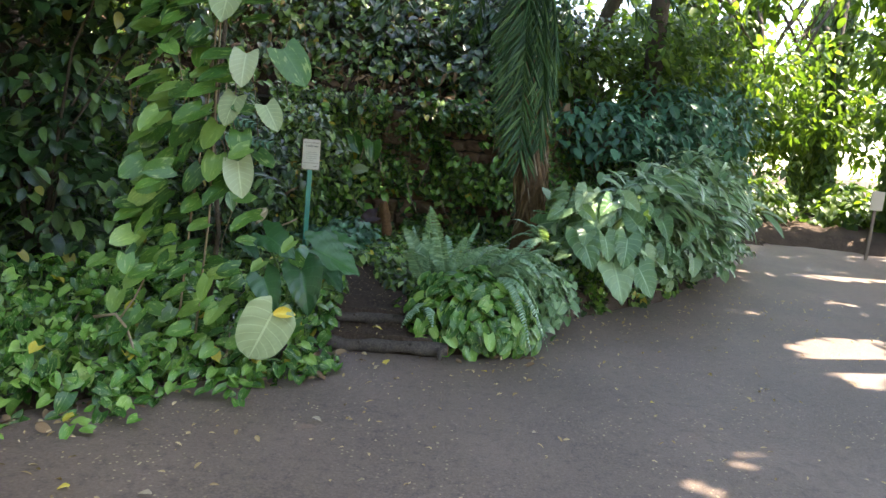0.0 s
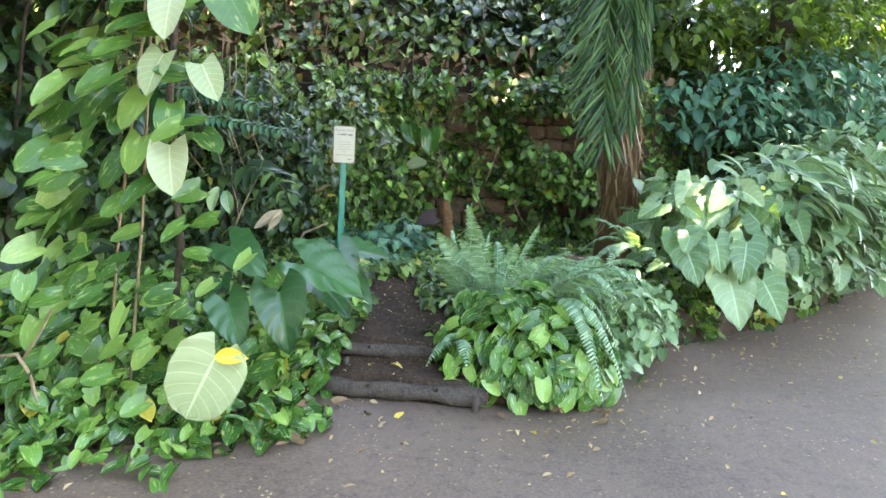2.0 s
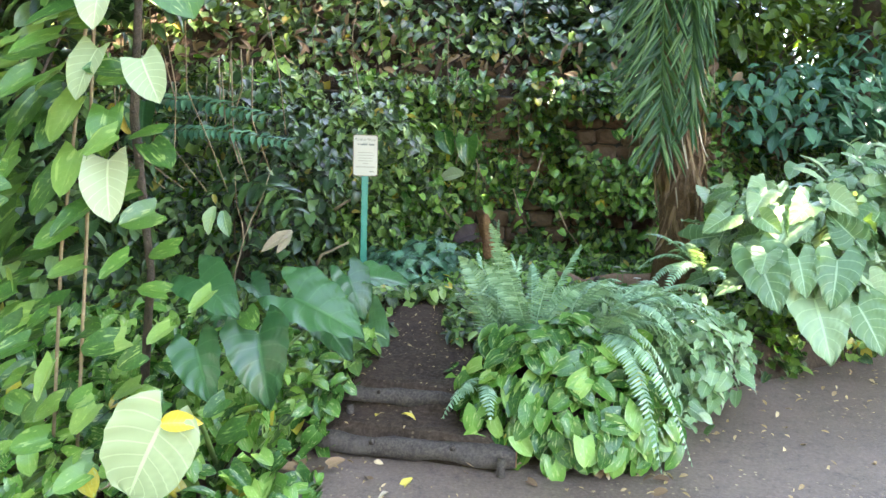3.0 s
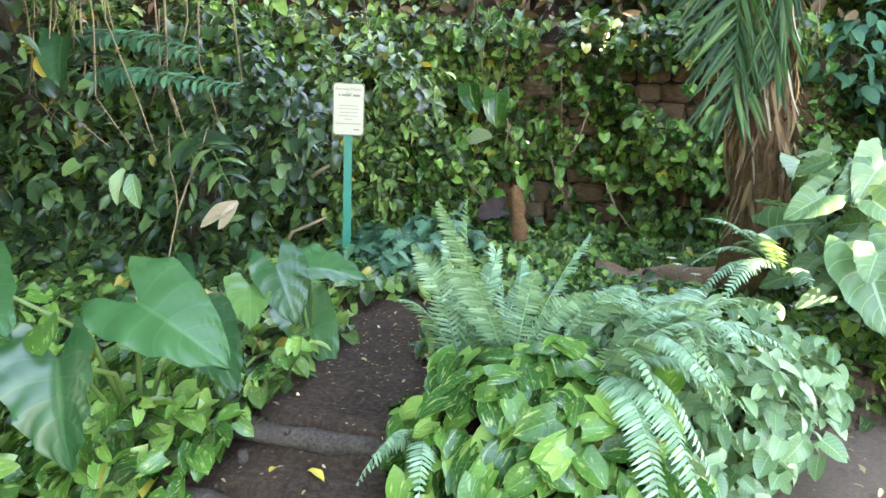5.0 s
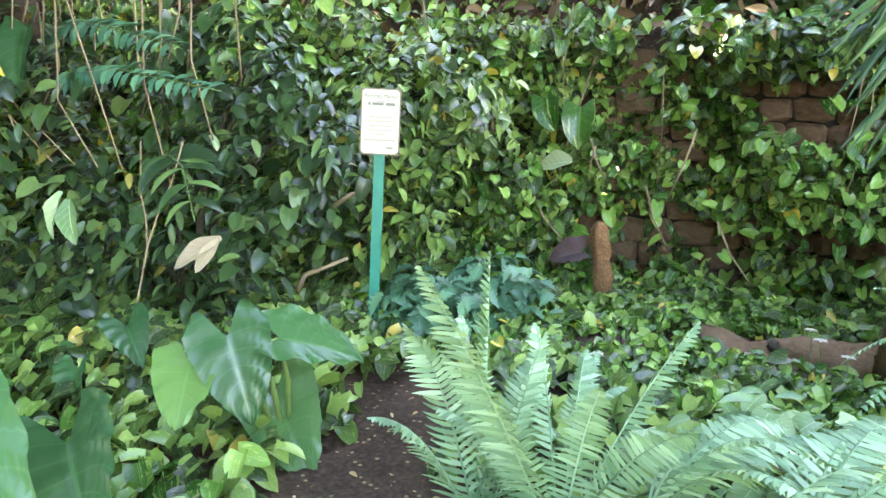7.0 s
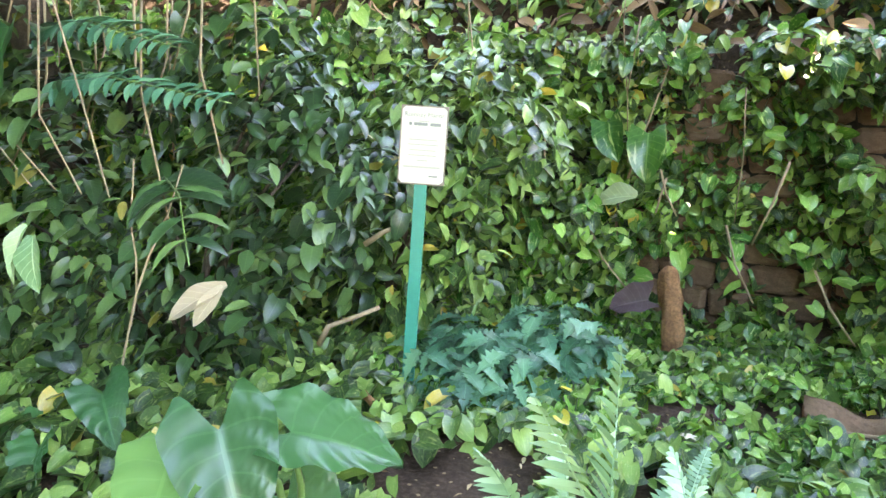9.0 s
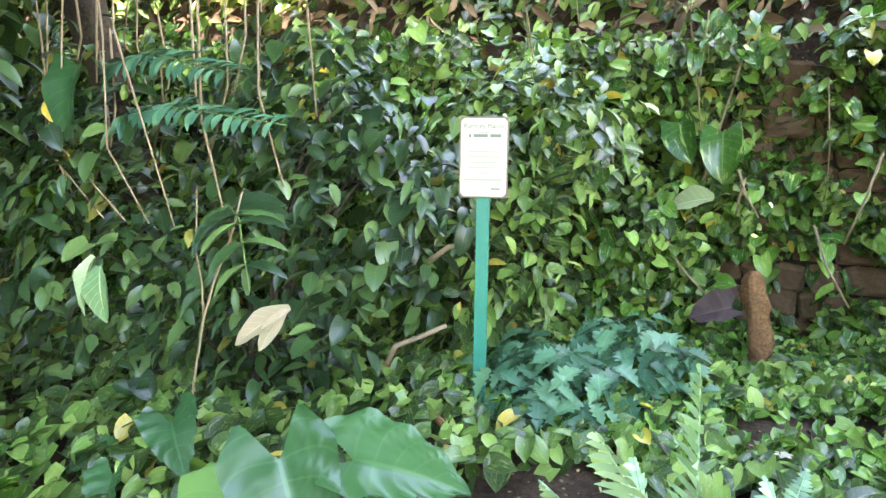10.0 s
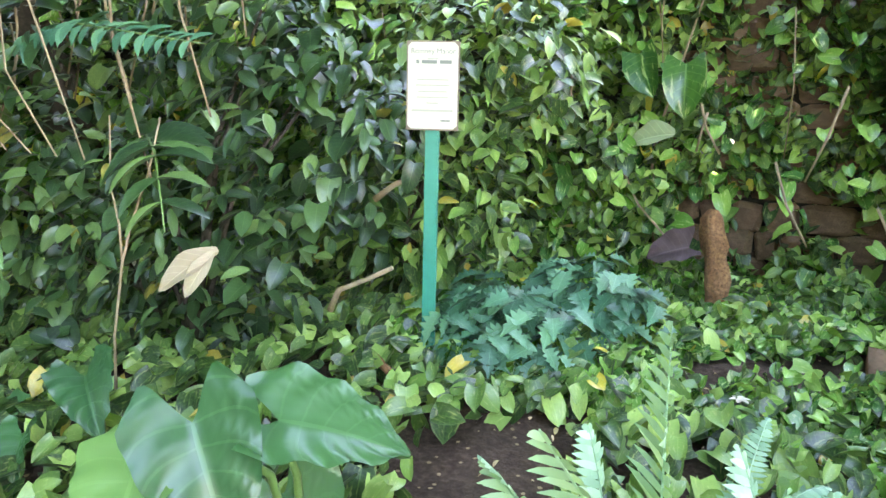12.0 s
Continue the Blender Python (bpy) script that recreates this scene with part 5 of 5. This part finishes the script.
def tree(place, height, radius, crown_r, crown_z, count, label, ivy=True, lean=(0, 0), size=(0.25, 0.5), flat=0.6, name="tree"):
    root = thing(name, place, label, "tree", "woodland trees")
    top = Vector((lean[0], lean[1], height))
    pts = [Vector((0, 0, -0.4)), top * 0.25 + Vector((0.1, 0, 0)), top * 0.6 - Vector((0.1, 0, 0)), top]
    child("trunk", mesh_of("trunk", *tube(pts, [radius * 1.25, radius, radius * 0.8, radius * 0.4], 12, 0.3)[:2], M_BARK), root)
    limbs = []
    for i in range(7):
        a = 2 * math.pi * (i + rng.uniform(-0.3, 0.3)) / 7
        b = top * rng.uniform(0.55, 0.95)
        e = Vector((lean[0] + math.cos(a) * crown_r * 0.75, lean[1] + math.sin(a) * crown_r * 0.75, crown_z + rng.uniform(-0.3, 0.5) * crown_r * flat))
        limbs.append(e)
        child("limb", mesh_of("limb", *tube([b, b.lerp(e, 0.5) + Vector((0, 0, 0.3)), e], [radius * 0.4, radius * 0.25, radius * 0.08], 7, 0.2)[:2], M_BARK), root)
    clumps = np.array([tuple(e) for e in limbs] + [tuple(top)] + [(lean[0] + rng.normal(0, 0.45) * crown_r, lean[1] + rng.normal(0, 0.45) * crown_r, crown_z + rng.normal(0, 0.35) * crown_r * flat) for _ in range(16)])
    c = rng.integers(0, len(clumps), count)
    q = rng.normal(0, 1, (count, 3))
    q /= np.linalg.norm(q, axis=1, keepdims=True)
    P = clumps[c] + q * rng.uniform(0.5, 1, count)[:, None] * crown_r * np.array((0.36, 0.36, 0.26)) * rng.uniform(0.7, 1.1, len(clumps))[c][:, None]
    # leaves are cut out so that sun lands at chosen spots on the lane and the shrubs
    at = P + np.array(place)
    gx, gy = at[:, 0] - SUNSHIFT[0] * at[:, 2], at[:, 1] - SUNSHIFT[1] * at[:, 2]
    k = np.ones(count, bool)
    for cx, cy, rx, ry in SUN_GAPS:
        k &= np.hypot((gx - cx) / (rx + 0.15), (gy - cy) / (ry + 0.15)) > 1
    P, q = P[k], q[k]
    count = len(P)
    scatter("crown", (OVAL, LANCE), P, q * 0.5 + np.array((0, 0, 0.7)) + jit(count, 0.4), q + np.array((0, 0, -0.5)) + jit(count, 0.4), rng.uniform(*size, count), M_TREE, root)["kind"] = "stuff"
    if ivy:
        n = int(500 * height * radius * 4)
        z, a = rng.uniform(0, height * 0.8, n), rng.uniform(0, 2 * math.pi, n)
        r = radius * 1.05 + rng.uniform(0, 0.16, n)
        bx = lean[0] * z / height
        by = lean[1] * z / height
        Pv = np.stack([bx + np.cos(a) * r, by + np.sin(a) * r, z], 1)
        Nv = np.stack([np.cos(a), np.sin(a), np.full(n, 0.4)], 1) + jit(n, 0.3)
        scatter("trunk_ivy", (HEART, OVAL), Pv, Nv, np.tile((0, 0, -1.0), (n, 1)) + jit(n, 0.4), rng.uniform(0.12, 0.25, n), M_TREE, root)["kind"] = "stuff"
    return root


# woods round the bend
for x, y, h, r, cr, cz, n in ((6.4, 20.5, 10, 0.2, 3.0, 5.5, 1500), (12.0, 19.4, 11, 0.2, 2.6, 6.0, 1100), (12.3, 18.6, 10, 0.2, 2.6, 6.0, 1100), (9.3, 24.5, 11, 0.2, 3.2, 5.0, 1300), (13.0, 25.0, 12, 0.22, 3.2, 5.0, 1200),
                             (17.0, 24.5, 11, 0.25, 3.5, 5.0, 2400), (10.5, 33.0, 12, 0.3, 4.0, 5.0, 2400), (16.5, 34.0, 12, 0.3, 4.0, 5.0, 2400), (22.5, 30.0, 12, 0.3, 4.0, 5.0, 2400)):
    tree((x, y, 0.1), h, r, cr, cz, n, "ivy-clad tree in the bright woods round the bend", lean=(float(rng.normal(0, 0.5)), float(rng.normal(0, 0.5))), flat=1.3, size=(0.2, 0.42))
for x, y, h, r, cr, cz, n in ((10.0, 28.0, 9, 0.25, 3.4, 4.0, 2600), (14.5, 28.5, 9, 0.25, 3.4, 4.0, 2600)):
    tree((x, y, 0.1), h, r, cr, cz, n, "ivy-clad tree among the thick woods round the bend", flat=1.3, size=(0.2, 0.42))
for x, y in ((8.6, 20.4), (11.4, 20.2), (14.2, 18.8), (16.5, 18.0), (7.2, 19.6), (12.5, 23.5), (18.5, 20.5), (9.0, 28.0), (15.0, 29.0)):
    shrub("woodland_bush", (x, y, 0.0), [(0, 0, 0.6, 1.3, 0.9, 0.7), (0.6, 0.6, 1.0, 1.0, 0.8, 0.7)], 900, (0.16, 0.32), M_TREE, "sunlit green bush at the edge of the woods", "shrub", (OVAL, HEART), 5)

# tall trees across the lane and on the hillside, added mostly out of view to shade the bed
for x, y, h, cr, lean, n in ((9.8, 8.4, 11.0, 4.0, (-4.2, -0.5), 4600), (9.2, 5.2, 10.0, 3.6, (-1.6, 0), 3400), (11.2, 14.2, 11.5, 3.0, (-2.6, 0.8), 2200), (3.4, 13.6, 9.9, 3.0, (-0.6, -3.6), 2300), (12.6, 7.8, 9.5, 2.6, (-0.5, 0.2), 2000),
                             (13.0, 16.3, 10.5, 2.8, (-1.0, 0), 2000), (-5.2, 9.0, 6.5, 3.2, (0, -2.0), 5600), (2.4, 16.0, 9.0, 3.2, (2.2, -4.2), 2500), (12.5, 10.0, 10.5, 2.6, (-3.4, 0.1), 2600), (-8.0, 5.5, 7.0, 3.2, (0, 0), 2200), (-6.6, 7.6, 6.0, 2.6, (4.0, -1.0), 5200), (13.4, 12.0, 10.5, 2.7, (-2.4, 0), 2200), (9.2, 2.6, 11.5, 3.0, (-4.6, 1.8), 1700)):
    z = float(land(x, y)) - 0.2 if x < 5 else 0.0
    tree((x, y, z), h, 0.16 if x < 5 else 0.28, cr, h * 0.95, n, "tall tree added mostly out of view to shade the bed", lean=lean, ivy=False, size=(0.35, 0.6))

# unseen trees added on the other side of the lane to block low sky
for x, y, h, cr, n in ((5.6, -5.5, 5.5, 3.0, 2400), (1.2, -6.8, 7.5, 4.0, 4400), (-4.2, -6.4, 9.5, 4.4, 4800), (-8.5, -3.4, 9.5, 4.2, 4800), (13.0, 6.0, 7.0, 3.4, 3000), (-11.5, 1.0, 9.0, 4.0, 4200), (-1.6, -10.0, 11.0, 4.6, 4200)):
    tree((x, y, 0.2), h, 0.25, cr, h * 0.52, n, "unseen leafy tree added across the lane to block low sky", ivy=False, size=(0.35, 0.6), flat=1.3)

# ---- far sign ----
far_sign = thing("small_sign", (9.95, 16.55, 0.0), "small white notice on a thin post beside the lane", "sign")
bm = bmesh.new()
bmesh.ops.create_cube(bm, size=1, matrix=Matrix.Translation((0, 0.03, 0.75)) @ Matrix.Diagonal((0.06, 0.04, 1.7, 1)))
part("post", bm, M_FRAME, far_sign)
bm = bmesh.new()
bmesh.ops.create_cube(bm, size=1, matrix=Matrix.Translation((0, 0, 1.4)) @ Matrix.Diagonal((0.3, 0.015, 0.45, 1)))
bmesh.ops.bevel(bm, geom=bm.edges[:], offset=0.004, segments=1, affect="EDGES")
part("panel", bm, M_PANEL, far_sign, "white panel")

# ---- leaf litter ----
n = 4600
x, y = rng.uniform(-3.5, 6.5, n), rng.uniform(2.0, 11, n)
d = away(EDGE, x, y)
k = (d < -0.02) & (rng.uniform(0, 1, n) < np.clip(0.12 + 0.9 * np.exp(d / 0.9), 0, 1))
x, y = x[k], y[k]
m = len(x)
litter = scatter("leaf_litter", (OVAL, SLIM), np.stack([x, y, road_height(y) + rng.uniform(0.012, 0.022, m)], 1), np.tile((0, 0, 1.0), (m, 1)) + jit(m, 0.25), jit(m, 1.0) * np.array((1, 1, 0.1)), rng.uniform(0.014, 0.055, m), M_DRY)
tagged(litter, "scattered bits of dry leaf along the edge of the lane", "leaf litter", kind="stuff")
s, t = rng.uniform(0, 4.4, 160), rng.uniform(-0.4, 0.4, 160)
q = np.array([along(TRACK, v) for v in s])
x, y = q[:, 0] + q[:, 2] * t, q[:, 1] + q[:, 3] * t
litter2 = scatter("leaf_litter", (OVAL, SLIM), np.stack([x, y, land(x, y) + rng.uniform(0.015, 0.03, 160)], 1), np.tile((0, 0, 1.0), (160, 1)) + jit(160, 0.3), jit(160, 1.0) * np.array((1, 1, 0.1)), rng.uniform(0.012, 0.035, 160), M_DRY)
tagged(litter2, "bits of dry leaf on the trodden footpath", "leaf litter", kind="stuff")

n = 420
x, y = rng.uniform(-3.2, 0.9, n), rng.uniform(3.2, 6.6, n)
d = away(EDGE, x, y)
k = (d > -0.3) & (d < 0.12)
x, y = x[k], y[k]
m = len(x)
edge_litter = scatter("leaf_litter", (OVAL, HEART), np.stack([x, y, np.maximum(road_height(y), land(x, y)) + rng.uniform(0.015, 0.05, m)], 1), np.tile((0, -0.2, 1.0), (m, 1)) + jit(m, 0.35), jit(m, 1.0) * np.array((1, 1, 0.2)), rng.uniform(0.03, 0.09, m), M_DEAD)
tagged(edge_litter, "brown dead leaves gathered where the bed meets the lane", "leaf litter", kind="stuff")

# ---- stones of the wall ----
bm = bmesh.new()
bmesh.ops.create_cube(bm, size=1)
bmesh.ops.bevel(bm, geom=bm.edges[:], offset=0.14, segments=1, affect="EDGES")
for v in bm.verts:
    v.co += Vector(rng.normal(0, 0.025, 3))
STONE = bpy.data.meshes.new("stone")
bm.to_mesh(STONE)
bm.free()
STONE.materials.append(M_STONE)
S0 = 14.6
z, tall = 0.1, 0.15
while z < 2.0:
    s = S0 + rng.uniform(0, 0.2)
    z += tall
    tall = rng.uniform(0.11, 0.2)
    while s < S0 + 5.0:
        w = rng.uniform(0.14, 0.36)
        x, y, nx, ny = along(WALL, s + w / 2)
        ob = new("stone", STONE)
        ob.parent = wall_back
        ob.matrix_local = pose(x + nx * 0.02, y + ny * 0.02, z + tall / 2 + rng.normal(0, 0.008), rng.normal(0, 3), rng.normal(0, 5), math.degrees(math.atan2(nx, -ny)) + rng.normal(0, 3)) @ Matrix.Diagonal((w * 0.95, rng.uniform(0.1, 0.22), tall * rng.uniform(0.86, 0.98), 1))
        s += w
